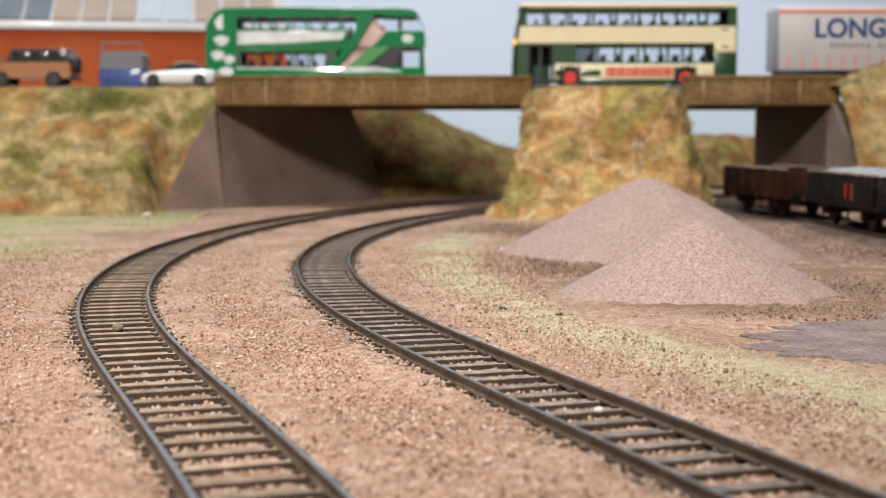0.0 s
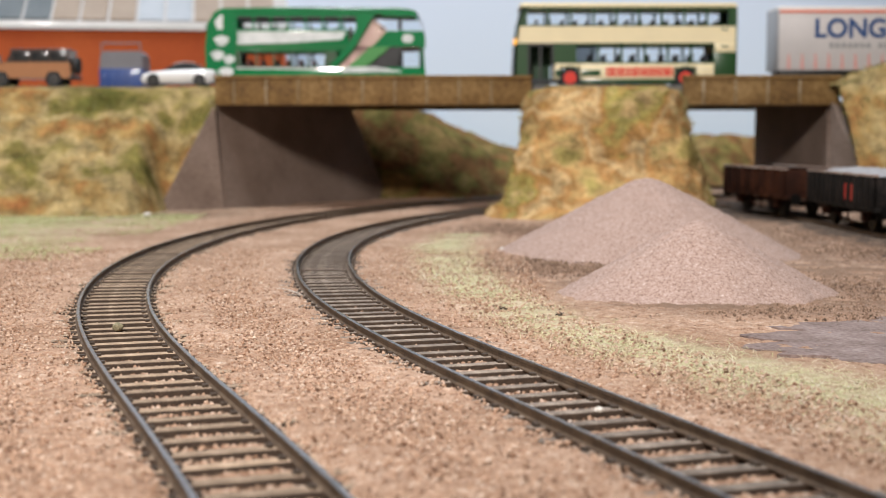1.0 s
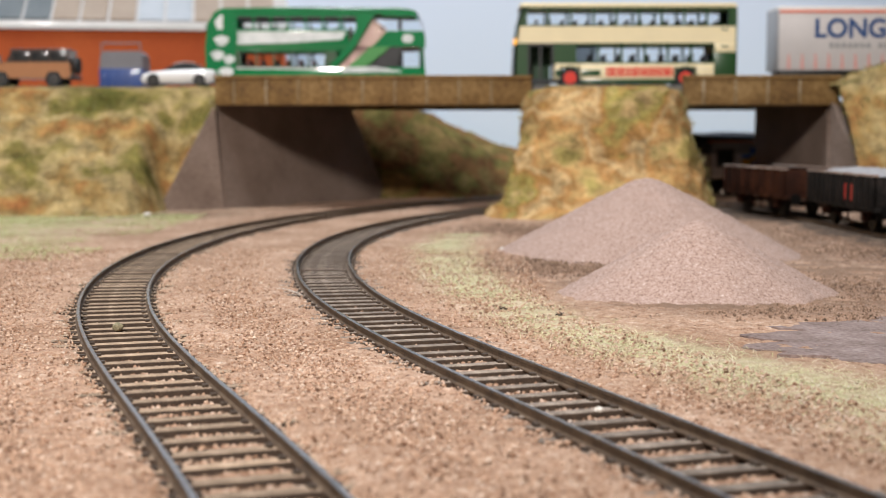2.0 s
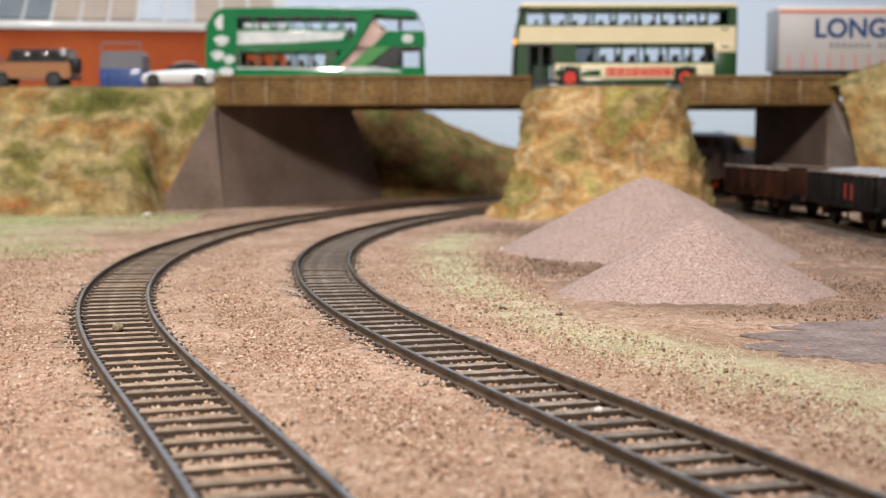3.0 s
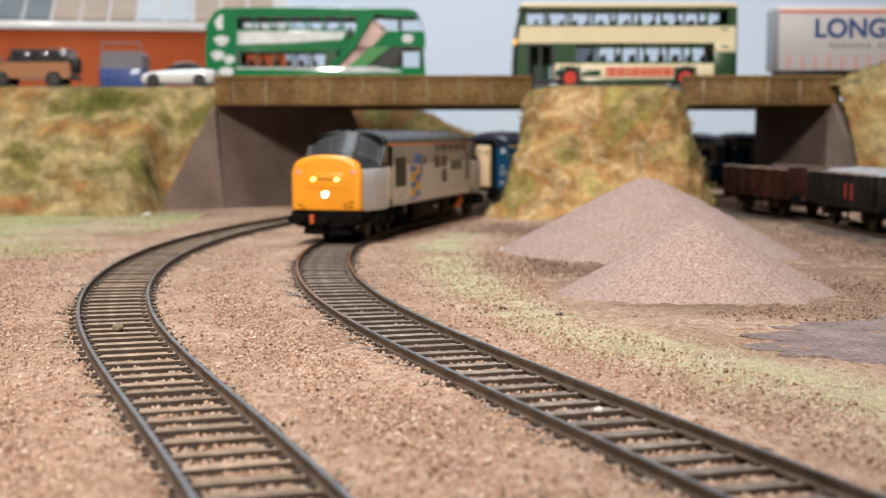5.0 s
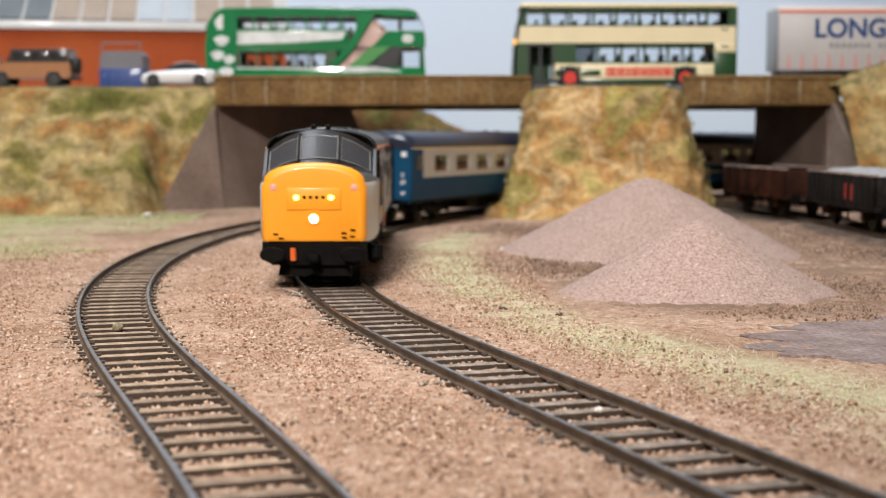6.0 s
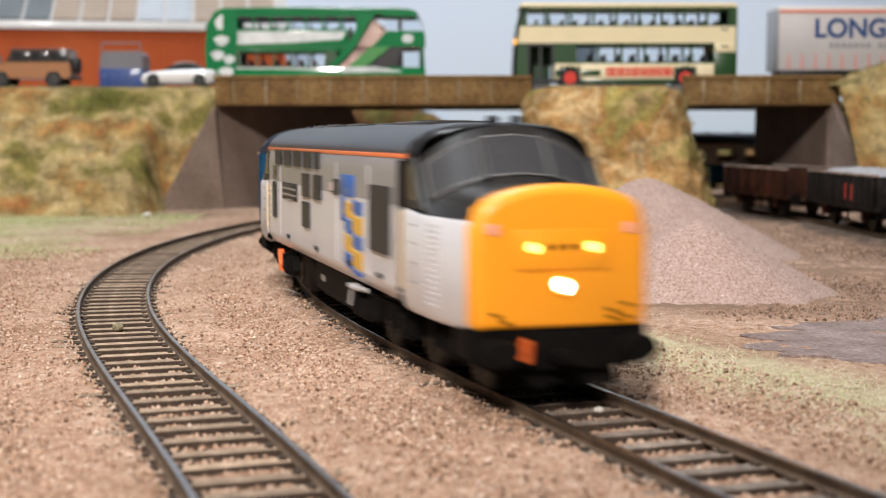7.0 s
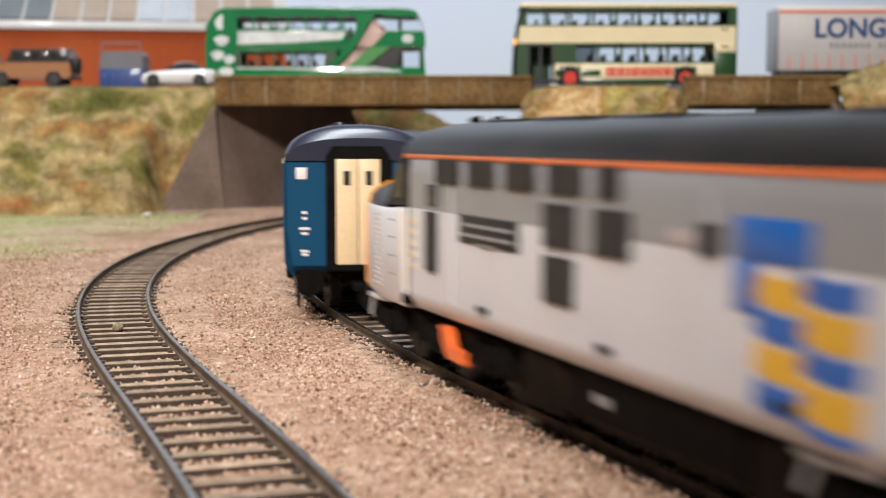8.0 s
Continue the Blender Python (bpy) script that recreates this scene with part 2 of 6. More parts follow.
# ---------------------------------------------------------------- the two running lines
def centreline(x, y, heading, bends, length, before, arc, after):
    """Places each millimetre along a track whose bend changes evenly from knot to knot; straight before it, an arc and a straight after."""
    s = np.arange(-before, length + arc + after, 0.001)
    knots = np.linspace(0, length, len(bends))
    bend = np.interp(s, knots, bends)
    bend[s < 0] = 0
    bend[s > length] = 0
    i0, i1 = int(round(before * 1000)), int(round((before + length) * 1000))
    turn = np.r_[0, np.cumsum((bend[1:] + bend[:-1]) / 2 * 0.001)]
    turn = turn - turn[i0] + heading
    end = turn[i1]
    beyond = s > length
    turn[beyond] = end if end > 1.2 else np.maximum(0.0, end - end * (s[beyond] - length) / arc)
    px = np.r_[0, np.cumsum((np.cos(turn[1:]) + np.cos(turn[:-1])) / 2 * 0.001)]
    py = np.r_[0, np.cumsum((np.sin(turn[1:]) + np.sin(turn[:-1])) / 2 * 0.001)]
    return s, px - px[i0] + x, py - py[i0] + y, turn


RIGHT = centreline(0.0443, 0.1588, 1.9105, (0.4189, -1.341, -1.5435, -1.40, -2.10, -1.00, -1.00), 1.26, 0.45, 0.4, 1.7)
LEFT = centreline(-0.0067, 0.1179, 1.844, (1.4337, -1.4435, -1.2363, -1.2452, -1.1525, -1.2142, -1.352), 1.34, 0.42, 0.4, 1.5)
SIDING = centreline(0.203, 0.25, 1.5708, (0.0, 0.0, 0.1, 0.8, 0.2, -0.3), 0.9, 0.3, 0.2, 0.01)


def on_track(track, s):
    return tuple(float(np.interp(s, track[0], track[i])) for i in (1, 2, 3))


def track_side(track, x, y, step=10):
    """For arrays of places: the distance to the track, positive to its left looking away."""
    tx, ty, ta = track[1][::step], track[2][::step], track[3][::step]
    d = np.hypot(x[..., None] - tx, y[..., None] - ty)
    i = d.argmin(-1)
    side = -(x - tx[i]) * np.sin(ta[i]) + (y - ty[i]) * np.cos(ta[i])
    return np.where(side > 0, 1, -1) * d.min(-1)


def rail_mesh(track, offset, s0, s1, step=5):
    i0, i1 = np.searchsorted(track[0], s0), np.searchsorted(track[0], s1)
    bm = bmesh.new()
    half = [(0.00065, -0.0021), (0.00065, -0.0018), (0.00022, -0.0015), (0.00022, -0.0008), (0.00042, -0.0006), (0.00042, -0.0001), (0.00032, 0.0)]
    prof = half + [(-a, b) for a, b in reversed(half)]
    rings = []
    for i in range(i0, i1, step):
        x, y, a = track[1][i], track[2][i], track[3][i]
        nx, ny = -math.sin(a), math.cos(a)
        rings.append([(x + nx * (offset + u), y + ny * (offset + u), v) for u, v in prof])
    loft(bm, rings)
    for f in bm.faces:
        if f.normal.z > 0.6 and f.calc_center_median().z > -0.0003:
            f.material_index = 1
    return bm


def sleeper_mesh(wood):
    bm = bmesh.new()
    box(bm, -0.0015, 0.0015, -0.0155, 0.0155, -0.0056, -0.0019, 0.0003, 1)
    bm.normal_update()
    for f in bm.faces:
        # Only tops take the wood; the other faces carry shade in their colour.
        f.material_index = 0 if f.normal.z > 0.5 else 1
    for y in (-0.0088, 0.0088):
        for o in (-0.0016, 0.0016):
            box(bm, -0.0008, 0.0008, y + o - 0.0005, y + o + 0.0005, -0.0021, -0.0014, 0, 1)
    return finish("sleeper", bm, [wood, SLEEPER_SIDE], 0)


def build_track(label, track, s0, s1, near0, near1, wood):
    top = thing("railway_track", label, "railway track", group="running lines", kind="structure")
    for o in (0.0088, -0.0088):
        part("rail", rail_mesh(track, o, s0, s1), [RUST, STEEL], top, "rust-brown steel rail with a worn bright top")
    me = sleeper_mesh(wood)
    rnd = random.Random(4)
    rest = []
    for s in np.arange(s0 + 0.002, s1, 0.0084):
        x, y, a = on_track(track, s)
        m = pose(x, y, rnd.uniform(-0.00015, 0.0001), 0, 0, math.degrees(a) + rnd.uniform(-1.5, 1.5))
        if near0 <= s <= near1:
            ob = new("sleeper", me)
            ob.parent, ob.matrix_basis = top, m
        else:
            rest.append(m)
    bm = bmesh.new()
    for m in rest:
        made = bmesh.ops.create_cube(bm, size=1, matrix=m @ Matrix.Translation((0, 0, -0.0034)) @ Matrix.Diagonal((0.0032, 0.031, 0.0026, 1)))
    ob = part("far_sleepers", bm, wood, top, smooth=0)
    ob["kind"] = "stuff"
    return top


# ---------------------------------------------------------------- ground, hall and backdrop
def build_ground():
    xs = np.unique(np.r_[np.linspace(-1.6, -0.3, 30), np.linspace(-0.3, -0.16, 60), np.linspace(-0.16, 0.17, 370), np.linspace(0.17, 0.35, 80), np.linspace(0.35, 2.3, 40)])
    ys = np.unique(np.r_[np.linspace(-0.35, 0.12, 20), np.linspace(0.12, 0.44, 360), np.linspace(0.44, 0.6, 100), np.linspace(0.6, 1.1, 110), np.linspace(1.1, 1.66, 20)])
    gx, gy = np.meshgrid(xs, ys)
    d = np.minimum(abs(track_side(LEFT, gx, gy, 4)), abs(track_side(RIGHT, gx, gy, 4)))
    n1 = rough2(gx, gy, 90, 5)
    z = -0.0032 + 0.0014 * ramp01(d + 0.0020 * n1, 0.0090, 0.0135) - 0.0006 * ramp01(d, 0.017, 0.03)
    fine = rough2(gx, gy, 420, 3, 8.0)
    z += (0.0006 * n1 + 0.00035 * fine) * (0.5 + 0.5 * ramp01(d, 0.010, 0.014)) + 0.0012 * rough2(gx, gy, 9, 2, 3.0) * ramp01(d, 0.02, 0.06)
    ob = height_sheet("ground", xs, ys, z, SAND)
    dist = np.hypot(gx[..., None] - RIGHT[1][::16], gy[..., None] - RIGHT[2][::16])
    i = dist.argmin(-1)
    along = RIGHT[0][::16][i]
    aside = (gx - RIGHT[1][::16][i]) * np.sin(RIGHT[3][::16][i]) - (gy - RIGHT[2][::16][i]) * np.cos(RIGHT[3][::16][i])
    mid, wide = verge_middle(along)
    flock = np.exp(-0.5 * ((aside - mid) / (wide * 1.15)) ** 2) * ramp01(-along, -0.52, -0.38)
    west = -gx - 0.19 + (gy - 0.5) * 0.12
    flock = np.maximum(flock, ramp01(west, -0.05, 0.06) * ramp01(gy, 0.46, 0.56) * (1 - ramp01(gy, 0.84, 0.90)))
    earth = ramp01(aside, 0.052, 0.085) * ramp01(gy, 0.325, 0.37) * (1 - ramp01(gy, 0.95, 1.05)) * ramp01(-gx, -0.5, -0.35)
    earth = np.maximum(earth, ramp01(-gx, 0.10, 0.16) * ramp01(gy, 0.745, 0.79))
    earth = np.clip(earth * (0.75 + 1.2 * n1), 0, 1)
    ob.data.attributes.new("earth", "FLOAT", "POINT").data.foreach_set("value", earth.ravel().astype(np.float32))
    flock = np.clip(flock * (0.70 + 1.5 * n1 + 0.5 * rough2(gx, gy, 30, 3, 6.0)), 0, 1)
    ob.data.attributes.new("flock", "FLOAT", "POINT").data.foreach_set("value", flock.ravel().astype(np.float32))
    tagged(ob, "pinkish brown sand and fine ballast covering the baseboard", "ground", kind="structure")


def build_grains():
    """Loose grains of ballast over the nearer ground, too many to count."""
    rnd = np.random.default_rng(3)
    count = 130000
    y = 0.13 + 0.42 * rnd.random(count) ** 1.25
    x = (rnd.random(count) * 2 - 1) * (0.02 + 0.36 * y)
    d = np.minimum(abs(track_side(LEFT, x, y, 4)), abs(track_side(RIGHT, x, y, 4)))
    keep = abs(d - 0.0088) > 0.0016
    keep &= (d > 0.0105) | (rnd.random(count) < 0.85)
    keep &= (x < 0.03) | (d < 0.05)
    x, y, d = x[keep], y[keep], d[keep]
    n = len(x)
    size = 0.00018 + 0.00034 * rnd.random(n) ** 2.5
    low = np.where(d < 0.0105, -0.0030, -0.0021 + 0.0003 * rnd.standard_normal(n))
    shape = np.array([(1, 0, 0), (-1, 0, 0), (0, 1, 0), (0, -1, 0), (0, 0, 0.8), (0, 0, -0.8)])
    tris = np.array([(0, 2, 4), (2, 1, 4), (1, 3, 4), (3, 0, 4), (2, 0, 5), (1, 2, 5), (3, 1, 5), (0, 3, 5)])
    turn = rnd.random((n, 3)) * 6.28
    pts = shape[None] * (0.65 + 0.7 * rnd.random((n, 6, 1)))
    ca, sa, cb, sb = np.cos(turn[:, :1]), np.sin(turn[:, :1]), np.cos(turn[:, 1:2]), np.sin(turn[:, 1:2])
    px, py, pz = pts[..., 0], pts[..., 1], pts[..., 2]
    px, py = ca * px - sa * py, sa * px + ca * py
    py, pz = cb * py - sb * pz, sb * py + cb * pz
    verts = np.stack([px, py, pz], -1) * size[:, None, None] + np.stack([x, y, low + size * 0.3], -1)[:, None]
    faces = (tris[None] + 6 * np.arange(n)[:, None, None]).reshape(-1, 3)
    me = bpy.data.meshes.new("ballast_grains")
    me.from_pydata(verts.reshape(-1, 3).tolist(), [], faces.tolist())
    me.materials.append(GRAIN)
    tagged(new("ballast_grains", me), "loose brown and pale grains of ballast", "ballast", kind="stuff")


def build_hall():
    wall = surface("hall_wall", ((0.55, 0.53, 0.5), (0.62, 0.6, 0.57)), 0.9, 0, 3, 60, 0.1, 0.002)
    bm = bmesh.new()
    box(bm, -4.1, 4.1, -4.1, 4.1, -1.1, -1.0)
    single("floor", bm, surface("hall_floor", ((0.2, 0.17, 0.14), (0.3, 0.26, 0.22)), 0.5, 0, 4, 80, 0.1, 0.002), "worn brown hall floor under the layout", "floor", kind="structure")
    for name, b in (("wall_north", (-4.1, 4.1, 4.0, 4.1)), ("wall_south", (-4.1, 4.1, -4.1, -4.0)), ("wall_west", (-4.1, -4.0, -4.0, 4.0)), ("wall_east", (4.0, 4.1, -4.0, 4.0))):
        bm = bmesh.new()
        box(bm, *b, -1.0, 2.0)
        single(name, bm, wall, "plain pale painted hall wall", "wall", kind="structure")
    bm = bmesh.new()
    box(bm, -4.1, 4.1, -4.1, 4.1, 2.0, 2.1)
    single("ceiling", bm, surface("hall_ceiling", ((0.7, 0.7, 0.69), (0.78, 0.78, 0.77)), 0.9, 0, 3, 60, 0.1, 0.002), "plain white hall ceiling", "ceiling", kind="structure")
    wood = surface("baseboard_wood", ((0.3, 0.2, 0.11), (0.4, 0.28, 0.16)), 0.6, 0, 10, 200, 0.2, 0.001)
    bm = bmesh.new()
    box(bm, -1.6, 2.3, -0.35, 1.66, -0.06, -0.012, 0.003)
    single("baseboard", bm, wood, "plain wooden baseboard under the scenery", "baseboard", kind="structure")
    for x in (-1.5, 2.2):
        for y in (-0.25, 1.55):
            bm = bmesh.new()
            box(bm, x - 0.03, x + 0.03, y - 0.03, y + 0.03, -1.0, -0.06, 0.004)
            single("trestle_leg", bm, wood, "square wooden leg carrying the baseboard", "leg", group="baseboard legs", kind="structure")


def sky_paint():
    m, n, l, b = nodes_of("painted_sky_glow")
    co, sep = n.new("ShaderNodeTexCoord"), n.new("ShaderNodeSeparateXYZ")
    mp, ramp = n.new("ShaderNodeMapRange"), n.new("ShaderNodeValToRGB")
    mp.inputs["From Min"].default_value, mp.inputs["From Max"].default_value = 0.0, 0.30
    el = ramp.color_ramp.elements
    el[0].color, el[1].color = (0.56, 0.66, 0.75, 1), (0.62, 0.70, 0.84, 1)
    no = n.new("ShaderNodeTexNoise")
    no.inputs["Scale"].default_value = 5
    add = n.new("ShaderNodeMath")
    add.operation = "MULTIPLY_ADD"
    add.inputs[1].default_value = 0.25
    l.new(co.outputs["Object"], sep.inputs[0])
    l.new(co.outputs["Object"], no.inputs["Vector"])
    l.new(sep.outputs["Z"], mp.inputs["Value"])
    l.new(no.outputs["Fac"], add.inputs[0])
    l.new(mp.outputs[0], add.inputs[2])
    l.new(add.outputs[0], ramp.inputs[0])
    l.new(ramp.outputs[0], b.inputs["Base Color"])
    b.inputs["Roughness"].default_value = 0.8
    # Added glow keeps the board bright, though it is only paint.
    l.new(ramp.outputs[0], b.inputs["Emission Color"])
    b.inputs["Emission Strength"].default_value = 0.22
    return m


def build_backdrop():
    bm = bmesh.new()
    box(bm, -1.6, 2.3, 1.62, 1.632, -0.02, 0.55)
    single("backdrop", bm, sky_paint(), "pale blue painted sky board, faintly glowing, behind the layout", "backdrop", kind="structure")
    bm = bmesh.new()
    pts = [(-0.30, 0.0)]
    for i in range(40):
        u = i / 39
        x = -0.30 + u * 0.33
        pts.append((x, 0.074 * (1 - float(ramp01(np.array(u), 0.84, 1.0))) ** 0.8 + 0.002 * noise.noise(Vector((x * 40, 0, 0)))))
    pts.append((0.035, 0.0))
    slab(bm, pts, "y", 1.612, 1.6195)
    single("painted_hill", bm, surface("hill_paint", ((0.24, 0.33, 0.44), (0.29, 0.39, 0.50)), 0.9, 0, 12, 100, 0), "hazy blue-grey hill painted on the backdrop", "backdrop", kind="structure")


# ---------------------------------------------------------------- banks, mound and heaps
def build_banks():
    xs, ys = np.r_[np.linspace(-0.85, -0.40, 70), np.linspace(-0.395, -0.1425, 170)], np.r_[np.linspace(0.70, 0.90, 110), np.linspace(0.905, 1.55, 30)]
    gx, gy = np.meshgrid(xs, ys)
    foot = 0.772 + 0.0 * gx
    t = np.clip((gy - foot) / (0.897 - foot), 0, 1)
    z = -0.006 + 0.0802 * (t ** 0.8)
    wing_y = 0.8455 + (gx + 0.172) * 0.90
    wing_z = np.clip((gx + 0.172) / 0.030, 0, 1) * 0.060
    up = np.clip((gy - wing_y) / (0.897 - wing_y), 0, 1)
    behind = np.where(gy < wing_y - 0.001, -0.008, wing_z + (0.0742 - wing_z) * up ** 0.8)
    k = ramp01(gx, -0.184, -0.164)
    z = z * (1 - k) + behind * k
    n1, n2 = rough2(gx, gy, 28, 4), rough2(gx, gy, 120, 3, 5.0)
    slope = ramp01(gy, 0.74, 0.79) * (1 - 0.85 * ramp01(gy, 0.875, 0.895))
    slope = slope * np.where((gx > -0.172) & (gy < wing_y + 0.004), 0.0, 1.0)
    z += slope * (0.006 * n1 + 0.0030 * n2)
    ob = height_sheet("embankment", xs, ys, z, TURF)
    tagged(ob, "rough autumn grass embankment carrying the road", "embankment", group="embankments")

    xs, ys = np.linspace(0.2405, 0.95, 150), np.r_[np.linspace(0.74, 0.90, 80), np.linspace(0.905, 1.06, 12)]
    gx, gy = np.meshgrid(xs, ys)
    t = np.clip((gy - 0.785) / 0.06, 0, 1)
    z = -0.006 + (0.0800 + 0.013 * ramp01(gx, 0.236, 0.275) * (1 - ramp01(gy, 0.875, 0.9))) * t ** 0.8
    slope = ramp01(t, 0.0, 0.1)
    z += slope * (1 - ramp01(gy, 0.88, 0.9)) * (0.004 * rough2(gx, gy, 30, 4, 9.0) + 0.002 * rough2(gx, gy, 120, 3, 2.0))
    ob = height_sheet("embankment", xs, ys, z, TURF)
    tagged(ob, "steep ochre and green grass embankment beside the bridge", "embankment", group="embankments")

    xs, ys = np.linspace(-0.35, 0.75, 220), np.linspace(0.95, 1.60, 120)
    gx, gy = np.meshgrid(xs, ys)
    d = track_side(LEFT, gx, gy) - 0.024
    crest = 0.078 - 0.050 * ramp01(gx, -0.075, 0.10) + 0.018 * ramp01(gx, 0.20, 0.27)
    z = -0.006 + np.clip(np.minimum(d * 1.0, crest + 0.006 * rough2(gx, gy, 14, 3, 4.0)), -0.002, 1) + 0.005 * rough2(gx, gy, 40, 4, 1.0) * ramp01(d, 0, 0.02)
    z = -0.006 + (z + 0.006) * ramp01(gy, 1.0, 1.07)
    skip = (d[:-1, :-1] < -0.002) | (gx[:-1, :-1] < -0.16) & (gy[:-1, :-1] < 1.1)
    ob = height_sheet("far_bank", xs, ys, z, TURF_DEEP, skip)
    tagged(ob, "low tangled grass bank behind the running lines", "embankment", group="embankments")


def build_mound():
    bm = bmesh.new()
    rings = []
    for k in range(30):
        u = k / 29
        left, right = 0.0185 + 0.0345 * u ** 1.1, 0.157 - 0.0165 * u
        y0, y1 = 0.742 + 0.054 * u ** 0.8, 0.92 - 0.03 * u
        z = -0.007 + 0.0786 * u
        if k == 29:
            left, right, y0 = left + 0.009, right - 0.009, y0 + 0.009
        ring = []
        for i in range(96):
            a = 2 * math.pi * i / 96
            c, s = math.cos(a), math.sin(a)
            py = (y0 + y1) / 2 + (y1 - y0) / 2 * math.copysign(abs(s) ** 0.5, s)
            west = left + max(0.0, py - 0.838) * 0.5
            px = (west + right) / 2 + (right - west) / 2 * math.copysign(abs(c) ** 0.45, c)
            free = 0.015 + 0.0115 * min(1.0, max(0.0, (z - 0.001) / 0.006))
            for _ in range(2):
                off = np.hypot(RIGHT[1] - px, RIGHT[2] - py)
                j = int(off.argmin())
                nx, ny = math.sin(RIGHT[3][j]), -math.cos(RIGHT[3][j])
                side = (px - RIGHT[1][j]) * nx + (py - RIGHT[2][j]) * ny
                if z < 0.056 and side < free:
                    px, py = px + nx * (free - side), py + ny * (free - side)
            v = Vector((px, py, z))
            w = (noise.fractal(v * 45, 0.9, 2, 4) * 0.0030 + noise.fractal(v * 170, 0.9, 2, 3) * 0.0016) * (0.3 if k == 29 else 1)
            ring.append((px + c * w, py + s * w, z + (w * 0.5 if k else 0)))
        rings.append(ring)
    loft(bm, rings)
    single("grass_mound", bm, TURF_DRY, "steep rough grass mound between the bridge spans", "mound", smooth=80)


def build_heap(label, cx, cy, rx, ry, tall, seed, core):
    bm = bmesh.new()
    rings = []
    N = 140
    for k in range(60):
        u = k / 59
        r = 1.0 - u
        q = r / core
        cone = max(0.0, 1 - (math.sqrt(q * q + 0.010) - 0.1) / (math.sqrt(1.010) - 0.1))
        prof = 0.88 * cone + 0.12 * (1 - r) ** 1.5
        ring = []
        for i in range(N):
            a = 2 * math.pi * i / N
            c, s = math.cos(a), math.sin(a)
            wob = 1 + 0.07 * noise.noise(Vector((c * 1.3 + seed, s * 1.3, seed)))
            x, y = cx + rx * r * c * wob, cy + ry * r * s * wob
            v = Vector((x, y, seed))
            z = -0.0055 + (tall + 0.0025) * prof
            z += (0.0006 * noise.fractal(v * 120, 0.9, 2, 4) + 0.0005 * noise.fractal(v * 500, 0.9, 2, 3)) * min(1, r * 6)
            ring.append((x, y, z))
        rings.append(ring)
    loft(bm, rings)
    bmesh.ops.remove_doubles(bm, verts=bm.verts, dist=0.00002)
    single("sand_heap", bm, GRIT, label, "sand heap", group="sand heaps", smooth=80)


def build_yard():
    bm = bmesh.new()
    pts = []
    for i in range(240):
        a = 2 * math.pi * i / 240
        c, s = math.cos(a), math.sin(a)
        w = 1 + 0.13 * noise.fractal(Vector((c * 3, s * 3, 3.3)), 0.8, 2, 6)
        pts.append((0.180 + 0.112 * c * w, 0.300 + 0.052 * s * w))
    slab(bm, pts, "z", -0.006, -0.0021)
    single("yard", bm, YARD, "smooth grey hardstanding beside the sand heaps", "yard", kind="structure")


def build_siding_bed():
    """The dark bed of the siding, ragged at its edges; its brown includes wagon shade."""
    rows = []
    bm = bmesh.new()
    for i in range(140):
        s = i * 0.0055
        x, y, a = on_track(SIDING, s)
        row = []
        for k in range(9):
            u = -1 + k / 4
            o = u * (0.046 + 0.012 * noise.fractal(Vector((s * 40, u * 3, 1)), 0.9, 2, 4))
            z = -0.0024 - 0.0030 * abs(u) ** 3 + 0.0005 * noise.noise(Vector((s * 300, u * 20, 5)))
            row.append(bm.verts.new((x - math.sin(a) * o, y + math.cos(a) * o, z + 0.0006)))
        rows.append(row)
    for p, q in zip(rows[:-1], rows[1:]):
        for k in range(8):
            bm.faces.new((p[k], q[k], q[k + 1], p[k + 1]))
    bmesh.ops.recalc_face_normals(bm, faces=bm.faces)
    single("cinder_bed", bm, SIDING_SHADE_BROWN, "dark brown bed along the siding, wagon shade in its colour", "track bed", kind="structure", smooth=80)


def blades(name, label, count, place, tall, seed, lean=0.8, material=None, thick=1.0, flat=1.0):
    """Short static-grass fibres, each a thin three-sided blade, at places given by place(rnd) as x, y, z."""
    rnd = random.Random(seed)
    material = material or FIBRE
    verts, faces = [], []
    for _ in range(count):
        spot = place(rnd)
        if spot is None:
            continue
        x, y, z = spot
        a, h = rnd.uniform(0, 6.28), tall * rnd.uniform(0.4, 1.2)
        lx, ly = math.cos(a) * h * lean * rnd.random() * 1.6, math.sin(a) * h * lean * rnd.random() * 1.6
        w = rnd.uniform(0.00006, 0.00011) * thick
        wx, wy = -math.sin(a) * w, math.cos(a) * w
        b = len(verts)
        for k, (f, up, wide) in enumerate(((0, -0.0006 / h, 1.0), (0.4, 0.55, 0.8), (1.0, 0.75, 0.25))):
            verts += [(x + lx * f - wx * wide, y + ly * f - wy * wide, z + h * up * flat), (x + lx * f + wx * wide, y + ly * f + wy * wide, z + h * up * flat)]
        faces += [(b, b + 1, b + 3, b + 2), (b + 2, b + 3, b + 5, b + 4)]
    me = bpy.data.meshes.new(name)
    me.from_pydata(verts, [], faces)
    me.materials.append(material)
    tagged(new(name, me), label, "grass", kind="stuff")


def verge_middle(s):
    """How far the verge's middle lies from the inner track at s, and its half width."""
    return np.interp(s, (0.05, 0.10, 0.15, 0.20, 0.27, 0.41), (0.050, 0.0468, 0.0405, 0.0388, 0.0425, 0.044)), np.interp(s, (0.05, 0.2, 0.4), (0.0095, 0.0062, 0.0060))


